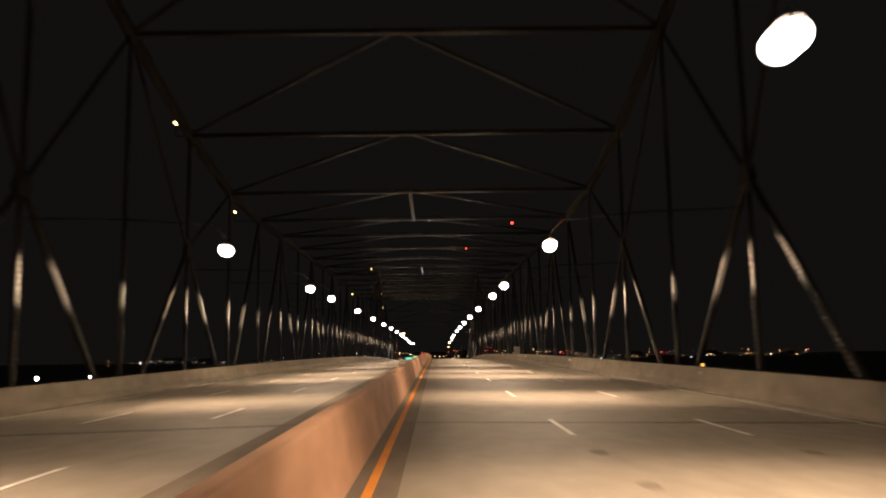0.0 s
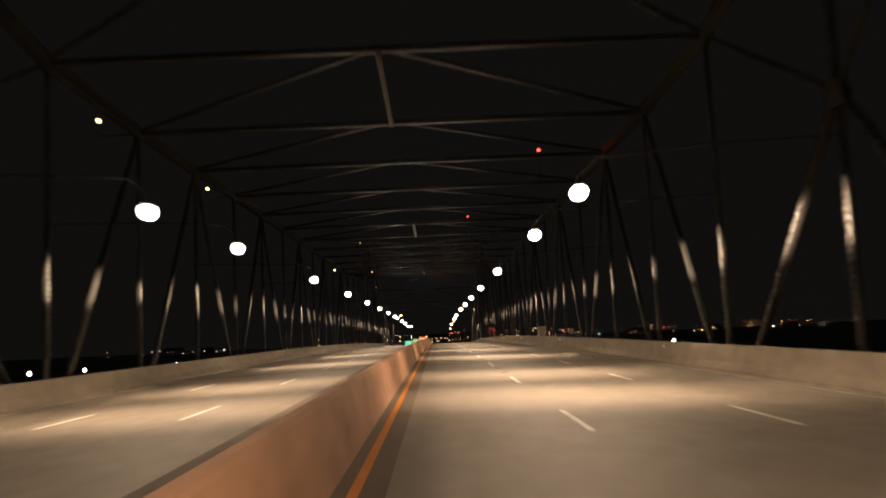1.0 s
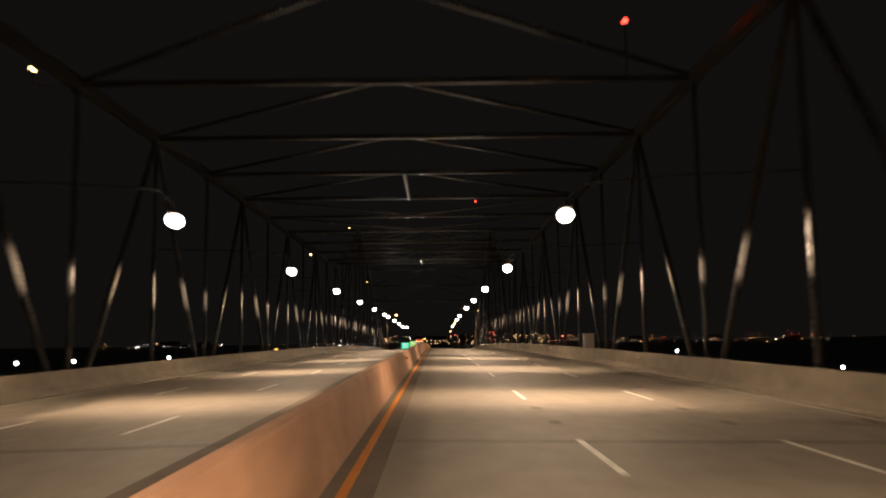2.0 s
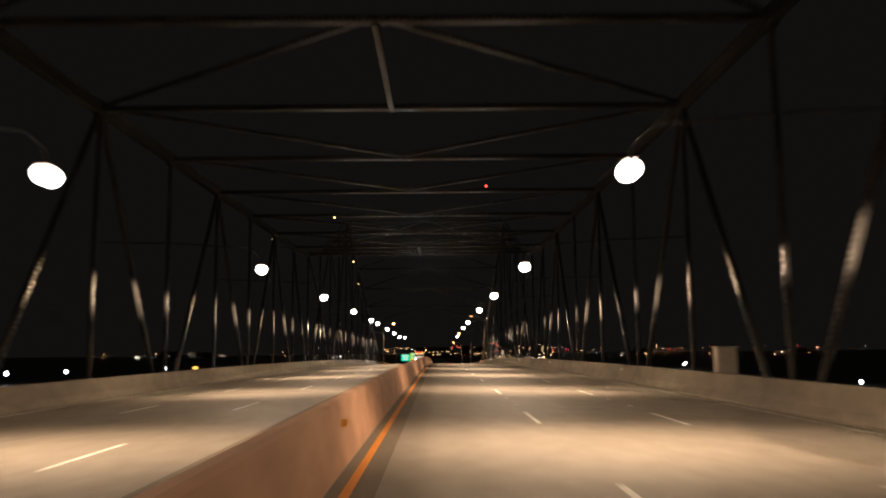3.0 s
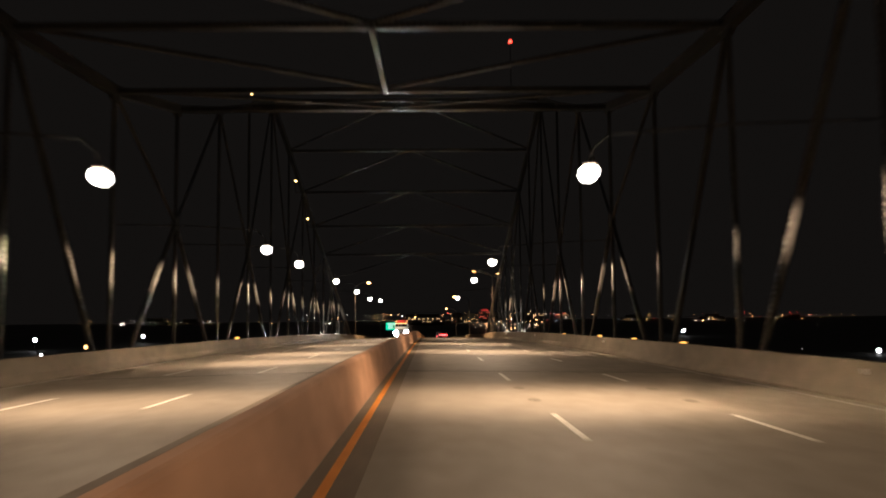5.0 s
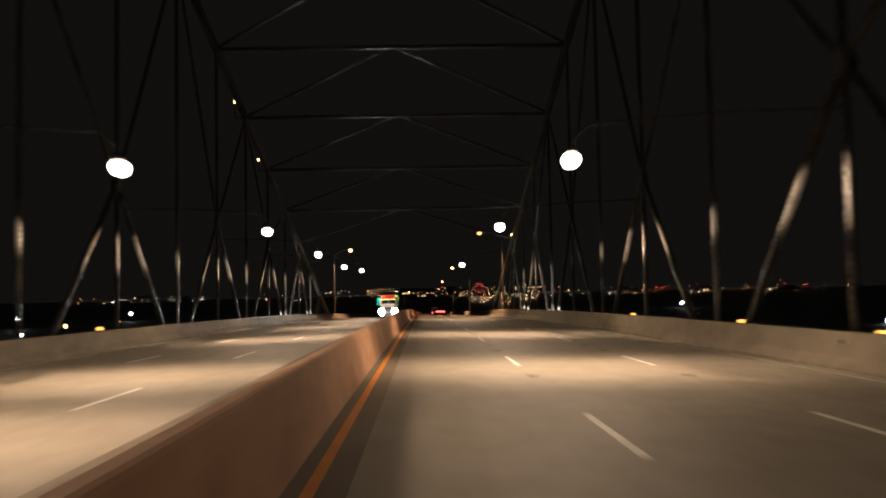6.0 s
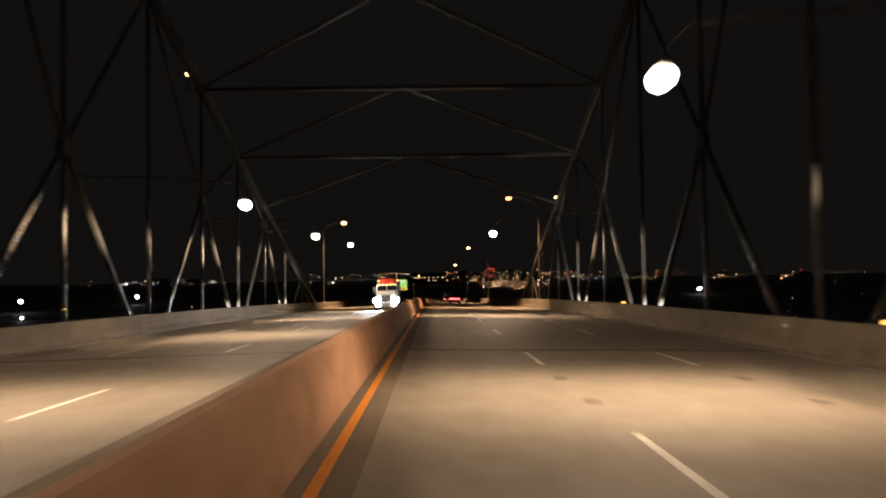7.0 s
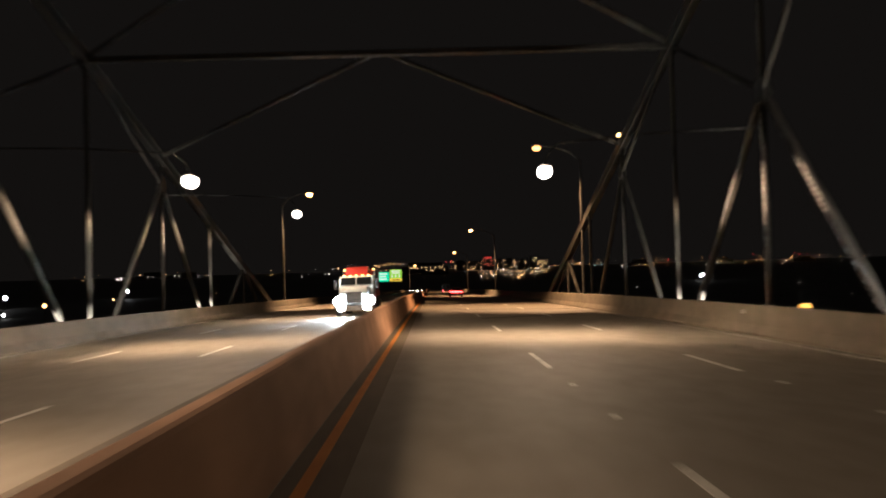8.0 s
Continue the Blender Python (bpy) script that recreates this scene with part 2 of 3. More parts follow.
# ---- truss ----
TOP_NODES = [12.0, 31.8, 51.5, 61.4, 81.2, 100.9, 120.7, 140.4, 160.1, 179.9, 189.7, 209.4, 229.1, 248.9, 268.6, 288.3]
BOTTOM_NODES = [2.1, 21.9, 41.6, 71.3, 91.1, 110.8, 130.5, 150.3, 170.0, 199.6, 219.3, 239.0, 258.7, 278.5, 298.2]
TOP_NODES = [-27.5, -7.7] + TOP_NODES
BOTTOM_NODES = [-37.4, -17.6] + BOTTOM_NODES
LAST = 308.1                   # the end bearing
NODES = sorted(TOP_NODES + BOTTOM_NODES)
MAIN_A, MAIN_B = 61.4, 179.9   # between these the diagonals run the full depth


def member(bm, a, b, width, depth, flange=0.09):
    """A built-up member from a to b: two channels across the deck's direction, tied by batten plates."""
    a, b = Vector(a), Vector(b)
    way = b - a
    length = way.length
    u = way.normalized()
    side = Vector((1, 0, 0))
    if abs(u.x) > 0.7:
        side = Vector((0, 1, 0))
    side = (side - u * side.dot(u)).normalized()
    third = u.cross(side)
    m = Matrix((side, third, u)).transposed().to_4x4()
    m.translation = a
    h, d = width / 2, depth / 2
    t, r = 0.02, min(0.04, d * 0.45)
    for s in (-1, 1):
        outer = [(-d, h - flange)]
        for cx, a0 in ((-d + r, 180), (d - r, 90)):
            outer += [(cx + r * math.cos(radians(a0 - 22.5 * k)), h - r + r * math.sin(radians(a0 - 22.5 * k))) for k in range(5)]
        outer += [(d, h - flange), (d - t, h - flange), (d - t, h - t), (-d + t, h - t), (-d + t, h - flange)]
        ends = [[bm.verts.new(m @ Vector((p, s * q, z))) for p, q in outer] for z in (0.0, length)]
        n = len(outer)
        for i in range(n):
            f = bm.faces.new((ends[0][i], ends[0][(i + 1) % n], ends[1][(i + 1) % n], ends[1][i]))
            f.smooth = 1 <= i <= 9
            if s > 0:
                f.normal_flip()
    step = 0.23
    n = int(length / step)
    for i in range(n + 1):
        z = min(length - 0.14, i * step)
        for e in (-1, 1):
            box(bm, e * (d - 0.008) - 0.008, e * (d - 0.008) + 0.008, -h + flange * 0.8, h - flange * 0.8, z, z + 0.1, m)


def chord(bm, pts, w, h):
    for a, b in zip(pts, pts[1:]):
        a, b = Vector(a), Vector(b)
        u = (b - a).normalized()
        side = Vector((1, 0, 0))
        up = side.cross(u)
        m = Matrix((side, u, up)).transposed().to_4x4()
        m.translation = a
        box(bm, -w / 2, w / 2, 0, (b - a).length, -h / 2, h / 2, m)
        for s in (-1, 1):
            box(bm, s * w / 2 - 0.03, s * w / 2 + 0.03, 0, (b - a).length, h / 2, h / 2 + 0.05, m)


def gusset(bm, x, y, z, w, h):
    for s in (-0.125, 0.125):
        vs = [bm.verts.new((x + s + t, y + dy, z + dz)) for t in (-0.012, 0.012) for dy, dz in ((-w, -h * 0.5), (-w * 0.45, h), (w * 0.45, h), (w, -h * 0.5), (w * 0.5, -h), (-w * 0.5, -h))]
        bm.faces.new(vs[:6])
        bm.faces.new(vs[6:][::-1])
        for i in range(6):
            bm.faces.new((vs[i], vs[(i + 1) % 6], vs[6 + (i + 1) % 6], vs[6 + i]))


def near(a, b):
    return abs(a - b) < 0.15


def truss(name, x, label):
    root = thing(name, label, "bridge truss", kind="structure")
    for y in NODES:
        if y > 299:
            continue
        bm = bmesh.new()
        member(bm, (x, y, profile(y) + Z_BOTTOM), (x, y, profile(y) + top(y)), 0.19, 0.19, 0.055)
        part("vertical", bm, STEEL, root)
    for a, b in zip(NODES, NODES[1:]):
        deep = MAIN_A - 0.1 < a and b < MAIN_B + 0.1
        a_low = a in BOTTOM_NODES or near(a, MAIN_B)
        b_low = b in BOTTOM_NODES or near(b, MAIN_A)
        if near(a, MAIN_A):
            a_low, b_low = True, False
        if near(b, MAIN_B):
            a_low, b_low = False, True
        high = Z_TOP if deep else min(Z_MID, top(a if b_low else b))
        bm = bmesh.new()
        member(bm, (x, a, profile(a) + (Z_BOTTOM if a_low else high)), (x, b, profile(b) + (Z_BOTTOM if b_low else high)), 0.22, 0.22, 0.06)
        part("diagonal", bm, STEEL, root)
        if -27 < a and b < 269 and not deep:
            bm = bmesh.new()
            member(bm, (x, a, profile(a) + (top(a) if a_low else Z_MID)), (x, b, profile(b) + (top(b) if b_low else Z_MID)), 0.15, 0.16, 0.05)
            part("upper_diagonal", bm, STEEL, root)
    bm = bmesh.new()
    chord(bm, [(x, y, profile(y) + top(y)) for y in NODES if y < 259], 0.4, 0.45)
    part("top_chord", bm, STEEL, root)
    bm = bmesh.new()
    chord(bm, [(x, y, profile(y) + top(y)) for y in NODES + [LAST] if y > 258], 0.4, 0.45)
    part("end_post", bm, STEEL, root)
    bm = bmesh.new()
    chord(bm, [(x, y, profile(y) + Z_BOTTOM) for y in NODES + [LAST]], 0.55, 0.6)
    part("bottom_chord", bm, STEEL, root)
    for y in NODES:
        low = y in BOTTOM_NODES or near(y, MAIN_A) or near(y, MAIN_B)
        bm = bmesh.new()
        gusset(bm, x, y, profile(y) + (Z_BOTTOM if low else Z_TOP if MAIN_A < y < MAIN_B else min(Z_MID, top(y))), 0.5, 0.42)
        part("gusset_plate", bm, STEEL, root)
        if y < 290 and (low or not MAIN_A < y < MAIN_B):
            bm = bmesh.new()
            gusset(bm, x, y, profile(y) + top(y) - 0.1, 0.45, 0.35)
            part("gusset_plate", bm, STEEL, root)
    return root


truss("truss_right", X_RIGHT, "tall laced truss of dark weathered steel beside the road")
truss("truss_left", X_LEFT, "tall laced truss of dark weathered steel beside the oncoming lanes")

# overhead struts and bracing
XC = (X_LEFT + X_RIGHT) / 2
bracing = thing("overhead_bracing", "steel struts and diagonal braces spanning high over the road", "bridge bracing", kind="structure")
for y in NODES:
    if y < 260:
        bm = bmesh.new()
        member(bm, (X_LEFT, y, profile(y) + top(y)), (X_RIGHT, y, profile(y) + top(y)), 0.26, 0.3)
        part("strut", bm, STEEL, bracing)
for a, b in zip(NODES, NODES[1:]):
    if b < 270:
        za, zb = profile(a) + top(a) + 0.1, profile(b) + top(b) + 0.1
        fore = a < 21 or 115 < a < 219    # the two braces meet at the panel's farther strut
        m = (XC, b, zb) if fore else (XC, a, za)
        for x in (X_LEFT, X_RIGHT):
            bm = bmesh.new()
            member(bm, m, (x, a, za) if fore else (x, b, zb), 0.17, 0.18, 0.05)
            part("brace", bm, STEEL, bracing)
        if near(a, 61.4) or near(a, 110.8) or near(a, 170.0):
            bm = bmesh.new()
            member(bm, (XC, a, za - 0.15), (XC, b, zb - 0.15), 0.34, 0.24)
            part("ridge_strut", bm, STEEL, bracing)

# ---- road lamps over the carriageways ----
def luminaire_head():
    """A shallow cap over a deep rounded drop lens, 0.5 m across."""
    shell, lens = bmesh.new(), bmesh.new()
    for bm, k in ((shell, 1), (lens, -1)):
        bmesh.ops.create_uvsphere(bm, u_segments=24, v_segments=14, radius=1.0)
        bmesh.ops.delete(bm, geom=[v for v in bm.verts if v.co.z * k < (0.7 if k > 0 else -0.78)], context="VERTS")
        for v in bm.verts:
            v.co = Vector((v.co.x * 0.25, v.co.y * 0.25, v.co.z * (0.26 if k > 0 else 0.23)))
    return mesh_of("housing", shell, DARK_METAL), mesh_of("lens", lens, LENS)


HOUSING, GLASS = luminaire_head()
LAMP_DATA = {}
for side, share in ((-1, 0.82), (1, 1.0)):    # the oncoming side's lamps are set weaker
    LAMP_DATA[side] = []
    for watts, size, blend in ((WIDE_WATTS, 168, 0.06), (DOWN_WATTS, 98, 1.0)):
        one = bpy.data.lights.new("road_lamp_light", "SPOT")
        one.energy, one.color, one.shadow_soft_size = watts * share, LAMP_COLOUR, 0.6
        one.spot_size, one.spot_blend = radians(size), blend
        LAMP_DATA[side].append(one)


SIDE_DATA = bpy.data.lights.new("road_lamp_side_light", "SPOT")
SIDE_DATA.energy, SIDE_DATA.color, SIDE_DATA.shadow_soft_size = SIDE_WATTS, LAMP_COLOUR, 0.3
SIDE_DATA.spot_size, SIDE_DATA.spot_blend = radians(15), 0.75


def road_lamp(x, x_truss, y, z):
    side = 1 if x_truss > x else -1
    base = profile(y)
    root = thing("road_lamp", "glowing white road lamp on a long arm from the truss", "road lamp", (x, y, base + z), "road lamps on the bridge")
    part("housing", HOUSING, None, root)
    lens = part("lens", GLASS, None, root, "glowing white lens")
    lens.visible_shadow = False
    bm = bmesh.new()
    reach = abs(x_truss - x) - 0.2
    pts = [(0, 0, 0.22), (side * 0.12, 0, 0.6), (side * 0.5, 0, 0.95), (side * reach * 0.5, 0, 1.2), (side * reach, 0, 1.3)]
    for a, b in zip(pts, pts[1:]):
        tube(bm, a, b, 0.028, 8)
    part("arm", bm, BLACK_PAINT, root)
    for data in LAMP_DATA[side]:
        bulb = new("lamp_light", data)
        bulb.location = (0, 0, -0.1)
        bulb.scale = (1.9, 1.0, 1.0) if data is LAMP_DATA[side][1] else (1.0, 1.0, 1.0)
        bulb.parent = root
    bulb = new("lamp_light", SIDE_DATA)
    bulb.matrix_basis = look((0, 0, -0.1), (side * 7.4, 0, -0.95)) @ Matrix.Diagonal((13.0, 1, 1, 1))
    bulb.parent = root


for y in TOP_NODES:
    if y > -30:
        if y < 270:
            road_lamp(-6.15 if y < 260 else -5.9, X_LEFT, y, 5.34 if y < 260 else 5.95)
        if y not in (179.9, 229.1, 268.6, 288.3):
            road_lamp(5.67, X_RIGHT, y, 5.35)


# ---- tall street lamps beyond the truss ----
SODIUM_LIGHT = bpy.data.lights.new("street_lamp_light", "SPOT")
SODIUM_LIGHT.energy, SODIUM_LIGHT.color, SODIUM_LIGHT.shadow_soft_size = 15000.0, (1.0, 0.58, 0.3), 0.2
SODIUM_LIGHT.spot_size, SODIUM_LIGHT.spot_blend = radians(114), 0.5


def street_lamp(x_pole, x_head, y, height, glow=None):
    base = deck(x_pole, y)
    side = 1 if x_head > x_pole else -1
    reach = abs(x_head - x_pole)
    root = thing("street_lamp", "tall dark street lamp with a curved arm and orange glow", "street lamp", (x_pole, y, base), "street lamps beyond the truss")
    bm = bmesh.new()
    tube(bm, (0, 0, -0.4), (0, 0, height - 1.0), 0.13, 10, 0.085)
    box(bm, -0.2, 0.2, -0.2, 0.2, -0.4, 0.1)
    part("pole", bm, DARK_METAL, root)
    bm = bmesh.new()
    pts = [(0, 0, height - 1.1), (side * 0.25 * reach, 0, height - 0.45), (side * 0.6 * reach, 0, height - 0.05), (side * reach, 0, height + 0.08)]
    for a, b in zip(pts, pts[1:]):
        tube(bm, a, b, 0.05, 8)
    part("arm", bm, DARK_METAL, root)
    bm = bmesh.new()
    bmesh.ops.create_uvsphere(bm, u_segments=12, v_segments=8, radius=1.0, matrix=Matrix.Translation((side * reach, 0, height + 0.06)) @ Matrix.Diagonal((0.45, 0.22, 0.14, 1)))
    part("housing", bm, DARK_METAL, root)
    bm = bmesh.new()
    bmesh.ops.create_uvsphere(bm, u_segments=12, v_segments=8, radius=1.0, matrix=Matrix.Translation((side * reach, 0, height - 0.08)) @ Matrix.Diagonal((0.33, 0.28, 0.22, 1)))
    part("lens", bm, glow or SODIUM, root, "glowing orange lens")
    bulb = new("lamp_light", SODIUM_LIGHT)
    bulb.location = (side * reach, 0, height - 0.4)
    bulb.parent = root


street_lamp(13.0, 9.8, 281.0, 11.85, FAINT_SODIUM)
street_lamp(-13.2, -10.4, 303.6, 11.6)
street_lamp(13.0, 8.9, 362.2, 11.6)
street_lamp(13.0, 9.0, 470.0, 12.5)
street_lamp(-8.6, -6.0, 600.0, 12.5)


# ---- small marker lights ----
def marker_light(name, label, at, mat, r, post=0.0):
    root = thing(name, label, "marker light", at, name.replace("_", " ") + "s on the bridge")
    bm = bmesh.new()
    tube(bm, (0, 0, -0.25 - post), (0, 0, -0.02), 0.05, 8)
    box(bm, -0.12, 0.12, -0.12, 0.12, -0.08, -0.02)
    part("base", bm, DARK_METAL, root)
    bm = bmesh.new()
    bmesh.ops.create_uvsphere(bm, u_segments=10, v_segments=8, radius=r, matrix=Matrix.Translation((0, 0, r * 0.7)))
    part("lens", bm, mat, root)


def outrigger_light(x, y, z):
    """A small amber lamp on a bracket reaching out from the truss's top chord."""
    root = thing("amber_marker_light", "small glowing amber marker light on an outrigger bracket", "marker light", (x, y, profile(y) + z), "amber marker lights on the truss")
    bm = bmesh.new()
    drop = top(y) - z
    tube(bm, (0, 0, 0), (0, 0, drop), 0.04, 8)
    tube(bm, (0, 0, drop), ((X_LEFT if x < 0 else X_RIGHT) - x, 0, drop), 0.05, 8)
    box(bm, -0.1, 0.1, -0.1, 0.1, -0.05, 0.0)
    part("bracket", bm, DARK_METAL, root)
    bm = bmesh.new()
    bmesh.ops.create_uvsphere(bm, u_segments=10, v_segments=8, radius=0.11, matrix=Matrix.Translation((0, 0, 0.09)))
    part("lens", bm, AMBER, root)


for x, y, z in ((-14.6, 51.5, 15.75), (-15.8, 71.3, 13.5), (-15.7, 91.1, 13.4), (-15.9, 170.0, 13.55), (-15.7, 219.3, 24.6), (-14.6, 239.0, 19.5), (-14.6, 248.9, 16.2), (12.95, 268.6, 9.95)):
    outrigger_light(x, y, z)
for y, h, r in ((91.1, 15.3, 0.14), (219.3, 29.8, 0.18)):
    marker_light("red_beacon", "small glowing red beacon on a post above the truss", (10.2, y, profile(y) + h), RED, r, h - top(y) - 0.3)


def deck_light(x, y, h):
    """A loaf-shaped amber light on an outrigger just outside the truss, at parapet height."""
    truss_x = X_RIGHT if x > 0 else X_LEFT
    side = 1 if x > 0 else -1
    root = thing("deck_edge_light", "loaf-shaped glowing amber light on a bracket outside the truss", "warning light", (x, y, profile(y) + h), "amber lights along the deck edge")
    bm = bmesh.new()
    box(bm, -0.17, 0.17, -0.1, 0.1, -0.04, 0.04)
    tube(bm, (0, 0, -0.04), (0, 0, -0.5), 0.04, 8)
    tube(bm, (0, 0, -0.46), (truss_x - x, 0, -0.46), 0.05, 8)
    part("bracket", bm, DARK_METAL, root)
    bm = bmesh.new()
    n = 8
    rings = []
    for xx in (-0.16, 0.16):
        rings.append([bm.verts.new((xx * (1 - 0.12 * math.sin(math.pi * i / n)), 0.085 * math.cos(math.pi * i / n), 0.04 + 0.15 * math.sin(math.pi * i / n))) for i in range(n + 1)])
    for i in range(n):
        bm.faces.new((rings[0][i], rings[0][i + 1], rings[1][i + 1], rings[1][i]))
    bm.faces.new(rings[0])
    bm.faces.new(rings[1][::-1])
    part("lens", bm, EDGE_AMBER, root)


EDGE_AMBER = glowing("edge_amber", (1.0, 0.5, 0.1), 2.0)
for x, y, h in ((14.6, 42.9, 0.5), (14.6, 181.3, 0.42), (14.6, 191.0, 0.42), (14.6, 201.0, 0.46), (14.3, 248.9, 0.5), (15.0, 219.3, 0.42),
                (-14.6, 139.3, 0.5), (-14.55, 209.4, 0.5)):
    deck_light(x, y, h)


def reflector(y):
    root = thing("barrier_reflector", "small white reflector on a bracket on the parapet face", "reflector", (12.15, y, deck(12.2, y) + 0.72), "reflectors along the parapet")
    bm = bmesh.new()
    box(bm, -0.02, 0.06, -0.02, 0.02, -0.05, 0.05)
    part("bracket", bm, GALVANISED, root)
    bm = bmesh.new()
    box(bm, -0.07, 0.05, -0.032, -0.022, -0.06, 0.06)
    part("plate", bm, REFLECT, root)


REFLECT = plain("white_reflector", (0.85, 0.83, 0.78), 0.25)
for y in (35.5, 67.2, 99.0, 130.6, 160.0, 188.6, 219.5, 248.8):
    reflector(y)

AMBER_PLATE = plain("amber_reflector", (1.0, 0.48, 0.06), 0.4)
median_mark = thing("median_reflector", "small amber reflector on a bracket on the median's face", "reflector", (0.2, 98.1, profile(98.1) + 0.62))
bm = bmesh.new()
box(bm, -0.04, 0.03, -0.02, 0.02, -0.04, 0.04)
part("bracket", bm, GALVANISED, median_mark)
bm = bmesh.new()
box(bm, -0.03, 0.08, -0.032, -0.022, -0.06, 0.06)
part("plate", bm, AMBER_PLATE, median_mark)

# added uplights, unseen behind the parapets, that brighten the feet of the last panels
ADDED_UPLIGHT = bpy.data.lights.new("added_uplight_light", "SPOT")
ADDED_UPLIGHT.energy, ADDED_UPLIGHT.color, ADDED_UPLIGHT.shadow_soft_size = 4500.0, (1.0, 0.9, 0.75), 0.08
ADDED_UPLIGHT.spot_size, ADDED_UPLIGHT.spot_blend = radians(30), 1.0
ADDED_UPLIGHT_LENS = glowing("added_uplight_lens", (1.0, 0.9, 0.75), 6.0)


def added_uplight(x, y, rise):
    root = thing("added_uplight", "added unseen light behind the parapet that brightens the truss foot", "floodlight", (x, y, deck(x, y) - 0.35), "uplights at the truss feet")
    bm = bmesh.new()
    box(bm, -0.1, 0.1, -0.14, 0.14, 0.0, 0.2)
    bmesh.ops.bevel(bm, geom=list(bm.edges), offset=0.02, segments=1, affect="EDGES")
    part("housing", bm, DARK_METAL, root)
    bm = bmesh.new()
    box(bm, -0.08, 0.08, -0.12, 0.12, 0.204, 0.215)
    part("lens", bm, ADDED_UPLIGHT_LENS, root).visible_shadow = False
    bulb = new("added_uplight_bulb", ADDED_UPLIGHT)
    bulb.location, bulb.rotation_euler = (0, 0, 0.26), (radians(90 + rise), 0, 0)
    bulb.parent = root


for x, node in ((X_RIGHT - 0.2, 239.0), (X_RIGHT - 0.2, 258.7), (X_LEFT + 0.2, 258.7), (X_LEFT + 0.2, 278.5)):
    for dy, rise in ((-4.6, 36), (-1.4, 36), (-0.6, 24)):
        added_uplight(x, node + dy, rise)

# control cabinet behind the parapet
cabinet = thing("control_cabinet", "pale grey steel control cabinet standing behind the parapet", "cabinet", (12.9, 116.2, deck(12.6, 116.2) - 0.35))
bm = bmesh.new()
box(bm, -0.38, 0.38, -0.25, 0.25, 0, 2.25)
bmesh.ops.bevel(bm, geom=bm.edges[:], offset=0.03, segments=2, affect="EDGES")
CABINET = mixed("pale_cabinet_paint", (0.3, 0.27, 0.22), (0.46, 0.42, 0.35), (1.5, 8.0), 0.5, bump=0.03)
part("body", bm, CABINET, cabinet)
bm = bmesh.new()
box(bm, -0.33, 0.33, -0.275, -0.253, 0.2, 2.15)
door = part("door", bm, CABINET, cabinet)
bm = bmesh.new()
tube(bm, (0.24, -0.3, 1.1), (0.24, -0.3, 1.3), 0.018, 8)
part("handle", bm, DARK_METAL, door)
bm = bmesh.new()
box(bm, -0.42, 0.42, -0.3, 0.3, 2.25, 2.3)
part("roof", bm, CABINET, cabinet)

# ---- vehicles ----
RED_PAINT = mixed("red_car_paint", (0.62, 0.025, 0.02), (0.74, 0.04, 0.03), (2.0,), 0.35, bump=0.0)
CAB_PAINT = mixed("pale_blue_cab_paint", (0.42, 0.47, 0.5), (0.55, 0.6, 0.62), (2.0,), 0.3, bump=0.0)
TRAILER_RED = mixed("red_trailer_paint", (0.38, 0.02, 0.02), (0.5, 0.04, 0.03), (1.5,), 0.4, bump=0.0)
DARK_RED = mixed("dark_red_box_paint", (0.12, 0.01, 0.01), (0.18, 0.016, 0.014), (1.5,), 0.4, bump=0.0)
TYRE = mixed("tyre_rubber", (0.015, 0.015, 0.015), (0.035, 0.034, 0.033), (9.0,), 0.8, bump=0.1)
DARK_GLASS = plain("dark_window_glass", (0.01, 0.012, 0.014), 0.06)
CHROME = plain("chrome", (0.7, 0.7, 0.7), 0.15, 1.0)
HEADLIGHT = glowing("headlight", (0.78, 0.91, 1.0), 380.0)
TAIL = glowing("tail_light", (1.0, 0.09, 0.09), 11.0)
RUNNING = glowing("amber_running_light", (1.0, 0.5, 0.15), 8.0)
TRIM = plain("black_trim", (0.015, 0.015, 0.016), 0.55)


def prism(bm, outline, half, taper=None):
    """A solid from a side outline of (y, z) points, 2 * half wide; taper(z) narrows it with height."""
    sides = []
    for s in (-1, 1):
        sides.append([bm.verts.new((s * half * (taper(z) if taper else 1), y, z)) for y, z in outline])
    n = len(outline)
    for i in range(n):
        bm.faces.new((sides[0][i], sides[0][(i + 1) % n], sides[1][(i + 1) % n], sides[1][i]))
    bm.faces.new(sides[0][::-1])
    bm.faces.new(sides[1])


def wheel(parent, x, y, r, w, hub):
    bm = bmesh.new()
    tube(bm, (x - w / 2, y, r), (x + w / 2, y, r), r, 20)
    bmesh.ops.bevel(bm, geom=[e for e in bm.edges if e.calc_length() < r * 0.5 and abs(e.verts[0].co.x - e.verts[1].co.x) < 1e-4], offset=0.03, segments=2, affect="EDGES")
    one = part("wheel", bm, TYRE, parent)
    bm = bmesh.new()
    tube(bm, (x - w / 2 - 0.012, y, r), (x + w / 2 + 0.012, y, r), r * 0.58, 14)
    part("rim", bm, hub, one)


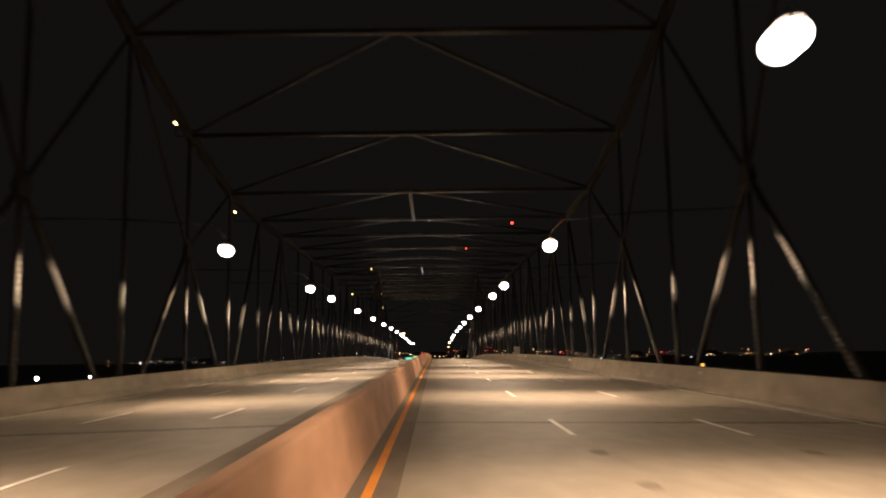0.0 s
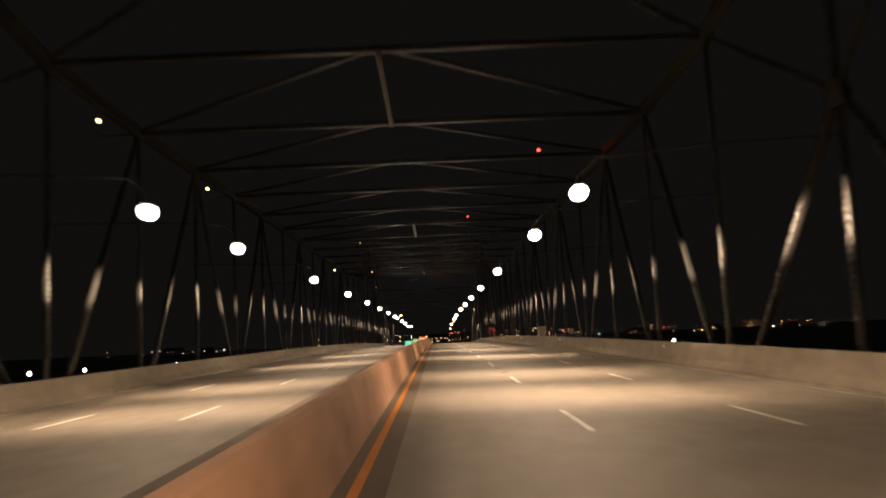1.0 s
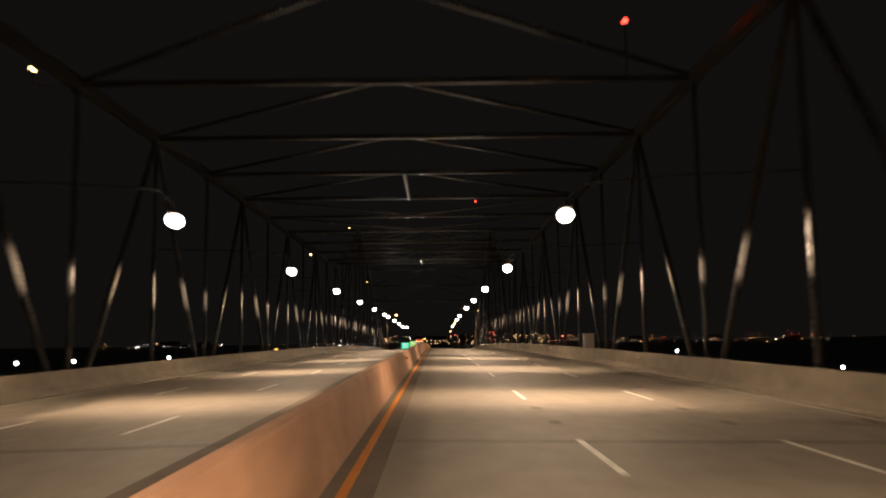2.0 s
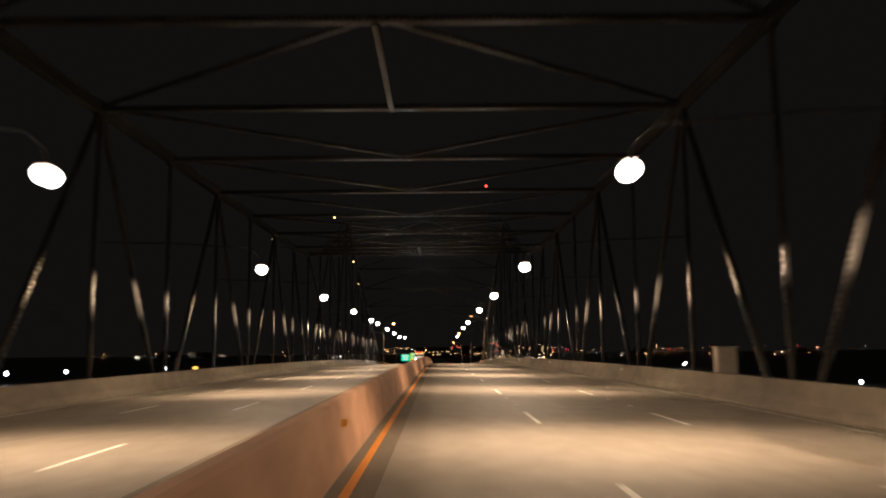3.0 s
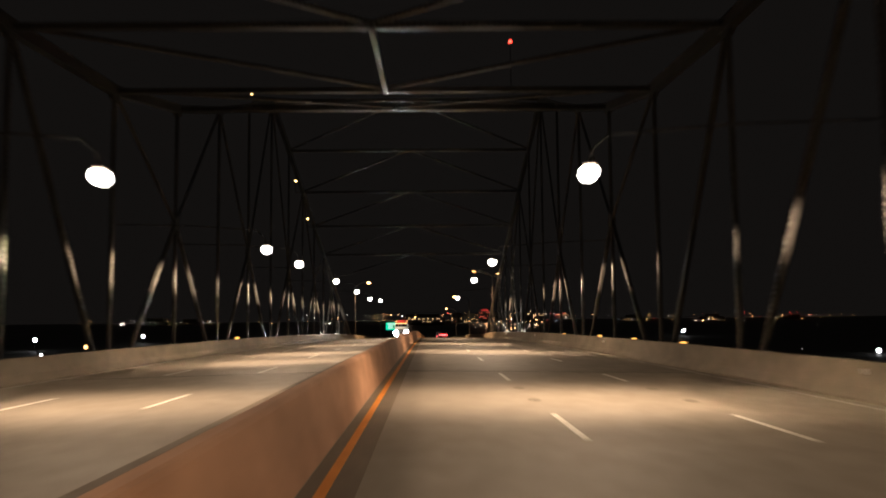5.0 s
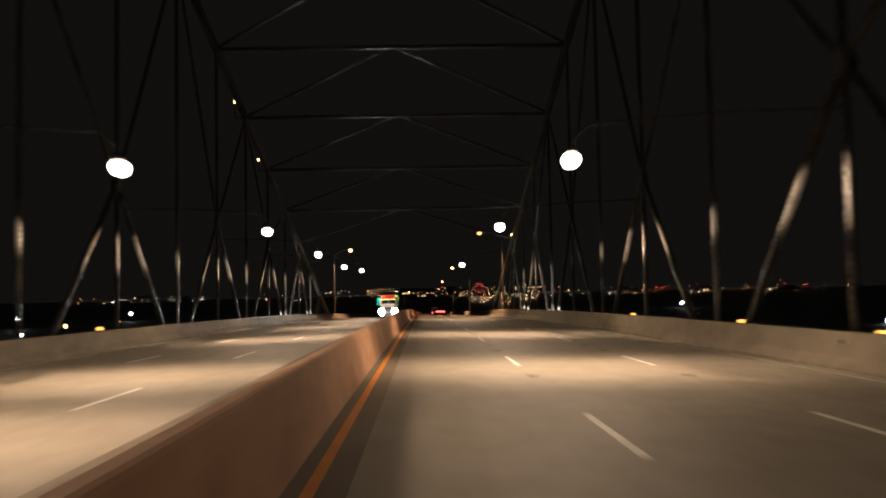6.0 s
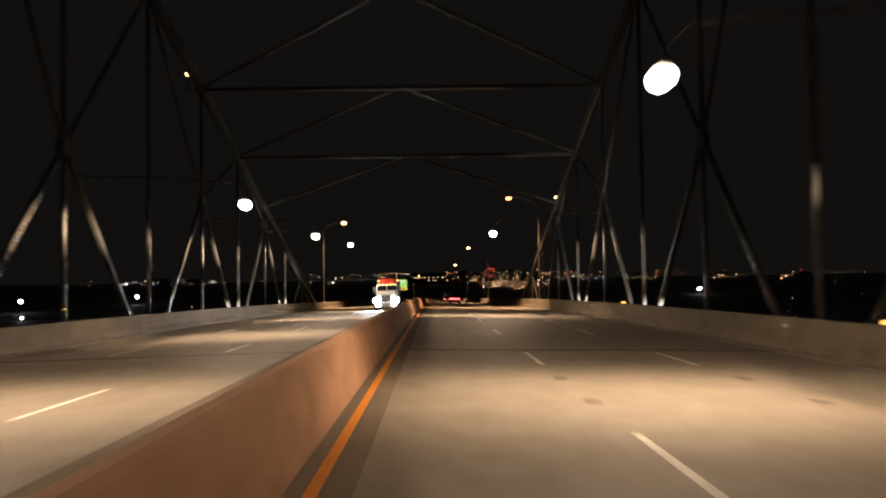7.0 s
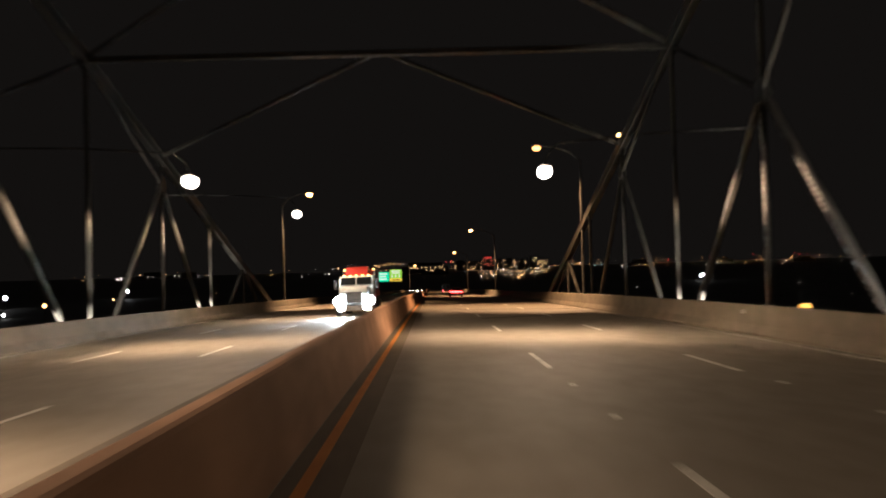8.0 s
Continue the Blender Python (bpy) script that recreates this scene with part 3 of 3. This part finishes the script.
def red_car(x, y):
    lean = math.degrees(math.atan((profile(y + 2) - profile(y - 2)) / 4))
    root = thing("car", "red muscle coupe with a full-width glowing tail light bar", "car", (x, y, deck(x, y)))
    root.rotation_euler = (radians(lean), math.atan(CROSS_FALL), 0)
    bm = bmesh.new()
    prism(bm, [(-2.45, 0.42), (-2.5, 0.62), (-2.46, 0.98), (-2.2, 1.05), (-1.1, 1.03), (1.0, 0.98), (2.3, 0.86), (2.5, 0.62), (2.45, 0.35), (1.9, 0.24), (-1.9, 0.26)], 0.95, lambda z: 0.93 + 0.07 * (1 - abs(z - 0.62) / 0.6))
    bmesh.ops.bevel(bm, geom=bm.edges[:], offset=0.05, segments=2, affect="EDGES")
    part("body", bm, RED_PAINT, root)
    bm = bmesh.new()
    prism(bm, [(-1.75, 1.0), (-0.85, 1.42), (0.15, 1.44), (1.0, 0.99)], 0.8, lambda z: 1.0 if z < 1.1 else 0.8)
    bmesh.ops.bevel(bm, geom=bm.edges[:], offset=0.04, segments=2, affect="EDGES")
    part("cabin", bm, RED_PAINT, root)
    bm = bmesh.new()
    vs = [bm.verts.new(p) for p in ((-0.66, -1.62, 1.09), (0.66, -1.62, 1.09), (0.55, -0.98, 1.39), (-0.55, -0.98, 1.39), (-0.66, -1.58, 1.06), (0.66, -1.58, 1.06), (0.55, -0.94, 1.36), (-0.55, -0.94, 1.36))]
    for f in ((0, 1, 2, 3), (7, 6, 5, 4), (0, 4, 5, 1), (1, 5, 6, 2), (2, 6, 7, 3), (3, 7, 4, 0)):
        bm.faces.new([vs[i] for i in f])
    part("rear_window", bm, DARK_GLASS, root)
    bm = bmesh.new()
    box(bm, -0.78, 0.78, -2.535, -2.47, 0.76, 0.9)
    part("tail_light_bar", bm, TAIL, root, "glowing red light bar")
    for s in (-1, 1):
        bm = bmesh.new()
        box(bm, s * 0.87 - 0.06, s * 0.87 + 0.06, -2.51, -2.42, 0.76, 0.9)
        part("tail_light", bm, TAIL, root)
        bm = bmesh.new()
        box(bm, s * 0.99 - 0.08, s * 0.99 + 0.08, 0.55, 0.75, 0.95, 1.1)
        part("mirror", bm, RED_PAINT, root)
        bm = bmesh.new()
        tube(bm, (s * 0.62, -2.56, 0.3), (s * 0.62, -2.4, 0.3), 0.05, 10)
        part("exhaust", bm, CHROME, root)
    bm = bmesh.new()
    box(bm, -0.85, 0.85, -2.53, -2.35, 0.25, 0.45)
    part("bumper", bm, TRIM, root)
    bm = bmesh.new()
    box(bm, -0.26, 0.26, -2.535, -2.505, 0.5, 0.64)
    part("number_plate", bm, REFLECT, root, "blank white plate")
    bm = bmesh.new()
    prism(bm, [(-2.48, 1.06), (-2.44, 1.14), (-2.2, 1.1), (-2.2, 1.05)], 0.86)
    part("spoiler", bm, RED_PAINT, root)
    for xx in (-0.85, 0.85):
        for yy in (-1.5, 1.5):
            wheel(root, xx, yy, 0.36, 0.26, CHROME)


red_car(5.35, 343.0)


def semi_truck(x, y):
    """A bonneted lorry with a tall red box behind, heading towards -y."""
    root = thing("truck", "pale conventional truck with blazing white headlights and red box body", "truck", (x, y, deck(x, y)))
    root.rotation_euler = (math.atan((profile(y + 3) - profile(y - 3)) / 6), -math.atan(CROSS_FALL), 0)
    root.scale = (0.9, 0.9, 0.9)
    bm = bmesh.new()
    prism(bm, [(0.0, 0.75), (-0.05, 1.5), (0.1, 1.72), (1.6, 1.95), (1.6, 0.6)], 0.98, lambda z: 1.0 if z < 1.2 else 0.86)
    bmesh.ops.bevel(bm, geom=bm.edges[:], offset=0.06, segments=2, affect="EDGES")
    part("hood", bm, CAB_PAINT, root)
    bm = bmesh.new()
    prism(bm, [(1.55, 0.6), (1.55, 1.95), (1.9, 2.5), (2.1, 2.6), (3.9, 2.62), (3.9, 0.6)], 1.12)
    bmesh.ops.bevel(bm, geom=bm.edges[:], offset=0.06, segments=2, affect="EDGES")
    cab = part("cab", bm, CAB_PAINT, root)
    bm = bmesh.new()
    for s in (-1, 1):
        vs = [bm.verts.new(p) for p in ((s * 0.04, 1.56, 2.02), (s * 1.02, 1.56, 2.02), (s * 0.98, 1.85, 2.5), (s * 0.04, 1.85, 2.5), (s * 0.04, 1.6, 2.02), (s * 1.02, 1.6, 2.02), (s * 0.98, 1.89, 2.5), (s * 0.04, 1.89, 2.5))]
        for f in ((0, 1, 2, 3), (7, 6, 5, 4), (0, 4, 5, 1), (1, 5, 6, 2), (2, 6, 7, 3), (3, 7, 4, 0)):
            bm.faces.new([vs[i] for i in f])
    part("windscreen", bm, DARK_GLASS, cab)
    bm = bmesh.new()
    box(bm, -0.5, 0.5, -0.1, -0.06, 0.85, 1.55)
    grille = part("grille", bm, TRIM, root)
    for k in range(6):
        bm = bmesh.new()
        box(bm, -0.48, 0.48, -0.125, -0.1, 0.9 + 0.11 * k, 0.95 + 0.11 * k)
        part("slat", bm, CHROME, grille)
    bm = bmesh.new()
    box(bm, -1.2, 1.2, -0.3, -0.02, 0.38, 0.72)
    bmesh.ops.bevel(bm, geom=bm.edges[:], offset=0.05, segments=2, affect="EDGES")
    part("bumper", bm, CHROME, root)
    for s in (-1, 1):
        bm = bmesh.new()
        prism(bm, [(-0.1, 0.7), (-0.08, 1.05), (0.3, 1.3), (1.0, 1.32), (1.45, 1.05), (1.5, 0.7)], 0.2)
        bmesh.ops.translate(bm, verts=bm.verts, vec=(s * 1.03, 0, 0))
        part("fender", bm, CAB_PAINT, root)
        bm = bmesh.new()
        bmesh.ops.create_uvsphere(bm, u_segments=14, v_segments=8, radius=1, matrix=Matrix.Translation((s * 0.95, -0.12, 1.0)) @ Matrix.Diagonal((0.36, 0.08, 0.28, 1)))
        part("headlight", bm, HEADLIGHT, root, "blazing white headlight")
        bm = bmesh.new()
        bmesh.ops.create_uvsphere(bm, u_segments=12, v_segments=8, radius=1, matrix=Matrix.Translation((s * 0.8, -0.31, 0.55)) @ Matrix.Diagonal((0.24, 0.05, 0.17, 1)))
        part("fog_light", bm, HEADLIGHT, root)
        bm = bmesh.new()
        box(bm, s * 1.35 - 0.1, s * 1.35 + 0.1, 1.6, 1.68, 1.75, 2.35)
        box(bm, min(s * 1.1, s * 1.3), max(s * 1.1, s * 1.3), 1.62, 1.66, 2.0, 2.05)
        part("mirror", bm, TRIM, root)
        bm = bmesh.new()
        tube(bm, (s * 1.05, 4.08, 0.9), (s * 1.05, 4.08, 2.9), 0.075, 10)
        part("exhaust_stack", bm, CHROME, root)
        bm = bmesh.new()
        box(bm, s * 1.0 - 0.06, s * 1.0 + 0.06, 4.23, 4.3, 3.0, 3.09)
        part("marker_lamp", bm, RUNNING, root)
    for k in range(5):
        bm = bmesh.new()
        box(bm, -0.8 + 0.4 * k - 0.06, -0.8 + 0.4 * k + 0.06, 2.0, 2.12, 2.58, 2.66)
        part("roof_lamp", bm, RUNNING, cab)
    bm = bmesh.new()
    box(bm, -1.08, 1.08, 4.3, 8.4, 1.15, 3.05)
    bmesh.ops.bevel(bm, geom=bm.edges[:], offset=0.04, segments=2, affect="EDGES")
    part("box_body", bm, DARK_RED, root, "dark red box body")
    bm = bmesh.new()
    prism(bm, [(2.3, 2.6), (2.5, 3.1), (2.85, 3.22), (3.8, 3.22), (3.8, 2.6)], 0.74)
    bmesh.ops.bevel(bm, geom=bm.edges[:], offset=0.05, segments=2, affect="EDGES")
    part("roof_fairing", bm, TRAILER_RED, root, "bright red roof fairing")
    bm = bmesh.new()
    box(bm, -0.45, 0.45, 0.3, 8.3, 0.62, 0.9)
    part("chassis", bm, TRIM, root)
    for yy in (0.75, 5.9, 7.2):
        for s in (-1, 1):
            wheel(root, s * 1.05, yy, 0.5, 0.32, CHROME)
    beam = bpy.data.lights.new("headlight_beam", "SPOT")
    beam.energy, beam.color, beam.spot_size, beam.spot_blend, beam.shadow_soft_size = 2000.0, (0.8, 0.92, 1.0), radians(84), 0.9, 0.15
    for s in (-1, 1):
        lamp = new("headlight_beam", beam)
        lamp.matrix_basis = look((s * 0.95, -0.35, 1.0), (s * 0.95, -14.0, -0.1))
        lamp.parent = root


semi_truck(-2.65, 268.0)


def far_vehicle(name, label, category, x, y, toward, paint, roof, length):
    """A small vehicle far off: body, glasshouse, wheels, and lamps at the end that faces the bridge."""
    root = thing(name, label, category, (x, y, deck(x, y)))
    root.rotation_euler = (math.atan(-0.0319), 0, 0)
    e = length / 2
    bm = bmesh.new()
    if roof < 1.7:
        prism(bm, [(-e, 0.35), (-e, 0.75), (-e * 0.55, 0.95), (e * 0.75, 1.0), (e, 0.9), (e, 0.35)], 0.9)
    else:
        prism(bm, [(-e, 0.4), (-e, roof), (e * 0.45, roof), (e * 0.7, 1.2), (e, 1.05), (e, 0.4)], 1.0)
    bmesh.ops.bevel(bm, geom=bm.edges[:], offset=0.05, segments=2, affect="EDGES")
    part("body", bm, paint, root)
    bm = bmesh.new()
    if roof < 1.7:
        prism(bm, [(-e * 0.5, 0.92), (-e * 0.15, roof), (e * 0.4, roof), (e * 0.75, 0.98)], 0.74)
        part("cabin", bm, DARK_GLASS, root)
    else:
        for s in (-1, 1):
            box(bm, s * 0.45 - 0.4, s * 0.45 + 0.4, -e - 0.02, -e + 0.02, 1.25, roof - 0.2)
        part("rear_window", bm, DARK_GLASS, root)
    for s in (-1, 1):
        bm = bmesh.new()
        box(bm, s * 0.7 - 0.14, s * 0.7 + 0.14, -e - 0.03, -e + 0.03, 0.58, 0.74)
        part("headlight" if toward else "tail_light", bm, FAR_HEADLIGHT if toward else TAIL, root)
        for yy in (-e * 0.62, e * 0.62):
            wheel(root, s * 0.82, yy, 0.33, 0.22, CHROME)


FAR_HEADLIGHT = glowing("far_headlight", (1.0, 0.93, 0.82), 25.0)
far_vehicle("car", "oncoming dark sedan far off with its headlights on", "car", -2.0, 470.0, True, TRIM, 1.42, 4.6)
far_vehicle("car", "oncoming dark sedan far off with its headlights on", "car", -5.8, 520.0, True, TRIM, 1.42, 4.6)
far_vehicle("van", "pale delivery van driving ahead with red tail lights", "van", 5.3, 425.0, False, CAB_PAINT, 2.4, 5.6)

# ---- lit overhead sign beyond the bridge ----
SIGN_GREEN = glowing("lit_green_sign", (0.0, 0.42, 0.25), 1.6)
SIGN_LIME = glowing("lit_yellow_green_sign", (0.2, 0.42, 0.05), 1.3)
SIGN_YELLOW = glowing("lit_yellow_sign", (0.75, 0.5, 0.06), 1.3)
SIGN_WHITE = glowing("lit_white_legend", (0.75, 0.8, 0.7), 1.0)
sign = thing("gantry_sign", "two lit green highway sign panels on a steel cantilever gantry", "road sign", (-12.9, 500.0, -2.9))
bm = bmesh.new()
tube(bm, (-7.0, 0.4, -7.2), (-7.0, 0.4, 2.2), 0.28, 10)
part("post", bm, GALVANISED, sign)
for z in (-1.2, 1.2):
    bm = bmesh.new()
    tube(bm, (-7.0, 0.4, z), (4.9, 0.4, z), 0.14, 8)
    part("beam", bm, GALVANISED, sign)
for x0, w, z0, z1, mat, rows in ((-4.5, 4.4, -1.75, 1.5, SIGN_GREEN, ((0.9, 0.42, 3.0), (0.0, 0.42, 2.4), (-0.9, 0.42, 2.8))),
                                (0.1, 4.2, -0.75, 2.3, SIGN_LIME, ((1.8, 0.34, 3.0), (1.15, 0.34, 2.6))),
                                (0.1, 4.2, -1.7, -0.76, SIGN_YELLOW, ((-1.25, 0.34, 2.9),))):
    bm = bmesh.new()
    box(bm, x0, x0 + w, 0.1, 0.2, z0, z1)
    bmesh.ops.bevel(bm, geom=[e for e in bm.edges if abs(e.verts[0].co.y - e.verts[1].co.y) > 0.05], offset=0.15, segments=3, affect="EDGES")
    panel = part("panel", bm, mat, sign)
    for z, h, wide in rows:
        bm = bmesh.new()
        box(bm, x0 + w / 2 - wide / 2, x0 + w / 2 + wide / 2, 0.07, 0.096, z - h / 2, z + h / 2)
        part("legend_bar", bm, SIGN_WHITE if mat is not SIGN_YELLOW else TRIM, panel)
    if mat is SIGN_LIME:
        for k in (-1, 0, 1):
            bm = bmesh.new()
            x = x0 + w / 2 + 1.25 * k
            vs = [bm.verts.new((x + dx, yy, 0.15 + dz)) for yy in (0.07, 0.096) for dx, dz in ((-0.12, 0.5), (0.12, 0.5), (0.12, -0.05), (0.35, -0.05), (0.0, -0.6), (-0.35, -0.05), (-0.12, -0.05))]
            bm.faces.new(vs[:7][::-1])
            bm.faces.new(vs[7:])
            for i in range(7):
                bm.faces.new((vs[i], vs[(i + 1) % 7], vs[7 + (i + 1) % 7], vs[7 + i]))
            part("arrow", bm, SIGN_WHITE, panel)

# ---- the far city ----
EYE = Vector((1.8, 222.3, 1.6))


def bearing(az, el, dist):
    return EYE + dist * Vector((math.tan(radians(az)), 1.0, math.tan(radians(el)) / math.cos(radians(az))))


FACADE = mixed("dark_facade", (0.012, 0.011, 0.01), (0.035, 0.032, 0.03), (0.02, 0.2), 0.8, bump=0.0)
WIN_WARM = glowing("lit_windows_warm", (1.0, 0.62, 0.3), 6.0)
WIN_RED = glowing("lit_windows_reddish", (1.0, 0.2, 0.12), 4.0)
WIN_BRIGHT = glowing("lit_windows_bright", (1.0, 0.72, 0.36), 8.0)
WIN_WHITE = glowing("lit_windows_white", (1.0, 0.9, 0.75), 3.5)
CROWN_RED = glowing("red_crown_light", (1.0, 0.06, 0.06), 0.8)
rng = random.Random(7)


def tower(az, dist, width, top_el, label, win, crown=None, lit=0.3, lit_rows=5):
    at = bearing(az, 0, dist)
    top = EYE.z + dist * math.tan(radians(top_el))
    height = top + 38
    root = thing("office_building", label, "building", (at.x, at.y, -38))
    bm = bmesh.new()
    box(bm, -width / 2, width / 2, 0, width * 0.8, 0, height)
    part("wall", bm, FACADE, root)
    bm = bmesh.new()
    box(bm, -width * 0.3, width * 0.3, width * 0.2, width * 0.6, height, height + width * 0.12)
    part("roof_house", bm, FACADE, root)
    cols, rows = max(3, int(width / 7)), max(2, int(height / 7))
    for c in range(cols):
        for r in range(max(0, rows - lit_rows), rows):
            if rng.random() < lit:
                bm = bmesh.new()
                x = -width / 2 + (c + 0.5) * width / cols
                z = (r + 0.5) * height / rows
                box(bm, x - 0.9, x + 0.9, -0.6, 0.1, z - 0.8, z + 0.8)
                part("window", bm, win, root)
    if crown:
        bm = bmesh.new()
        box(bm, -width * 0.3, width * 0.3, -1.0, width * 0.5, height - 0.6, height + 1.6)
        part("crown", bm, crown, root)


for az, dist, width, top_el, win, crown, lit, rows in (
        (4.1, 3300, 46, 0.22, WIN_RED, CROWN_RED, 0.3, 5), (4.9, 3500, 40, 0.02, WIN_WARM, None, 0.26, 4), (5.6, 3400, 52, 0.05, WIN_WARM, None, 0.26, 5),
        (6.6, 3200, 40, -0.02, WIN_WARM, None, 0.18, 4), (7.3, 2900, 26, 0.16, WIN_BRIGHT, None, 0.35, 7), (8.0, 3300, 48, -0.05, WIN_WARM, None, 0.26, 4),
        (3.1, 3400, 60, -0.12, WIN_WARM, None, 0.26, 4), (2.1, 3300, 50, -0.02, WIN_WARM, None, 0.14, 4), (0.2, 2600, 90, -0.26, WIN_WARM, None, 0.5, 2),
        (-1.0, 2700, 110, -0.28, WIN_WARM, None, 0.3, 1), (-19.3, 3500, 130, -0.4, WIN_WHITE, None, 0.14, 1), (-17.0, 3500, 100, -0.42, WIN_WHITE, None, 0.12, 1),
        (14.9, 3400, 100, -0.42, WIN_WARM, None, 0.15, 1), (20.2, 3500, 90, -0.4, WIN_WARM, None, 0.12, 1), (25.4, 3300, 70, -0.45, WIN_WARM, None, 0.15, 1)):
    tower(az, dist, width, top_el, "distant dark building with some lit windows at night", win, crown, lit, rows)


def twinkle(name, colour, low, high):
    """Lamps of one colour whose strength differs from lamp to lamp."""
    m = glowing(name, colour, 1.0)
    nt = m.node_tree
    g = nt.nodes.new("ShaderNodeNewGeometry")
    p = nt.nodes.new("ShaderNodeMath")
    p.operation = "POWER"
    p.inputs[1].default_value = 3.0
    k = nt.nodes.new("ShaderNodeMapRange")
    k.inputs["To Min"].default_value, k.inputs["To Max"].default_value = low, high
    nt.links.new(g.outputs["Random Per Island"], p.inputs[0])
    nt.links.new(p.outputs[0], k.inputs["Value"])
    nt.links.new(k.outputs[0], nt.nodes["Principled BSDF"].inputs["Emission Strength"])
    return m


def scatter(name, label, mat, groups):
    """Many far lamps, each a small glowing lantern, in loose clusters by bearing."""
    bm = bmesh.new()
    for az0, az1, el0, el1, n, size in groups:
        for _ in range(n):
            az, el = rng.uniform(az0, az1), rng.uniform(el0, el1)
            dist = min(3600, 30.0 / math.tan(radians(max(0.2, -el))))
            c = bearing(az, el, dist)
            r = dist * 0.00036 * size * (0.45 + 0.9 * rng.random() ** 2)
            vs = [bm.verts.new(c + Vector(d) * r) for d in ((1, 0, 0), (0, 1, 0), (-1, 0, 0), (0, -1, 0), (0, 0, 1.2), (0, 0, -1.2))]
            for i in range(4):
                bm.faces.new((vs[i], vs[(i + 1) % 4], vs[4]))
                bm.faces.new((vs[(i + 1) % 4], vs[i], vs[5]))
    tagged(part(name, bm, mat), label, "city lights", kind="stuff")


CITY_WARM = twinkle("far_lamp_warm", (1.0, 0.5, 0.2), 3.0, 42.0)
CITY_WHITE = twinkle("far_lamp_white", (1.0, 0.9, 0.78), 3.0, 42.0)
CITY_RED = twinkle("far_lamp_red", (1.0, 0.06, 0.05), 3.0, 30.0)
CITY_COOL = twinkle("far_lamp_cool", (0.6, 0.9, 1.0), 1.0, 40.0)
scatter("far_warm_lights", "scattered warm street and house lights of a far city", CITY_WARM, (
    (-4, 11, -0.5, 0.0, 120, 0.75), (3, 8.5, -1.1, -0.35, 110, 0.7), (4, 6.5, -1.3, -0.9, 14, 0.8), (11, 29, -0.72, -0.1, 44, 0.8), (-24, -4, -0.6, -0.2, 34, 0.7), (14.2, 15.4, -0.62, -0.4, 8, 0.9), (19.8, 21, -0.6, -0.35, 7, 0.8), (-22, -12, -2.3, -1.2, 3, 1.0)))
scatter("far_white_lights", "scattered white lights of a far city and its roads", CITY_WHITE, (
    (-9, 11, -0.5, 0.0, 60, 0.7), (3.5, 8.5, -1.1, -0.35, 64, 0.7), (11, 29, -2.4, -0.8, 8, 0.7), (-21.5, -15.2, -0.55, -0.35, 26, 0.8), (11, 29, -0.7, -0.2, 22, 0.7), (24.5, 29.3, -3.4, -2.6, 5, 0.9), (-10, -7, -0.75, -0.5, 6, 1.0)))
scatter("far_red_lights", "scattered red beacons and signs of a far city", CITY_RED, (
    (0, 10, -0.6, 0.05, 32, 0.8), (12, 29, -0.5, -0.1, 14, 0.8), (24.3, 25.6, -0.25, 0.1, 4, 0.8)))
scatter("far_cool_lights", "scattered bluish lamps of a far city", CITY_COOL, (
    (9, 14, -0.75, -0.5, 7, 0.8), (-8, 4, -0.8, -0.3, 8, 0.7)))


# ---- floodlight masts on the river bank ----
FLOOD = glowing("bank_floodlight", (0.95, 0.97, 1.0), 14.0)
FLOOD_ORANGE = glowing("bank_floodlight_orange", (1.0, 0.45, 0.15), 6.0)


def flood_mast(x, y, z, mat, r, label):
    root = thing("floodlight_mast", label, "floodlight", (x, y, -38), "floodlight masts on the bank")
    h = z + 38
    bm = bmesh.new()
    tube(bm, (0, 0, 0), (0, 0, h - r), 0.35, 8, 0.2)
    part("pole", bm, DARK_METAL, root)
    bm = bmesh.new()
    box(bm, -1.4, 1.4, -0.2, 0.5, h - r - 0.5, h - r + 0.1)
    part("crossbar", bm, DARK_METAL, root)
    bm = bmesh.new()
    bmesh.ops.create_uvsphere(bm, u_segments=10, v_segments=8, radius=r, matrix=Matrix.Translation((0, 0, h)))
    part("lamp", bm, mat, root)


for x, y, z, r in ((-517, 1056, -24.5, 2.6), (-478, 1127, -24.9, 2.4), (-378, 935, -34.5, 1.3), (-428, 1355, -27.0, 2.4), (428, 1479, -31.0, 2.1), (416, 1433, -28.5, 1.8), (409, 861, -35.0, 1.9)):
    flood_mast(x, y, z, FLOOD, r, "far floodlight mast with a cold white glow on the bank")
flood_mast(-284, 815, -22.4, FLOOD_ORANGE, 1.6, "far floodlight mast with an orange glow on the bank")
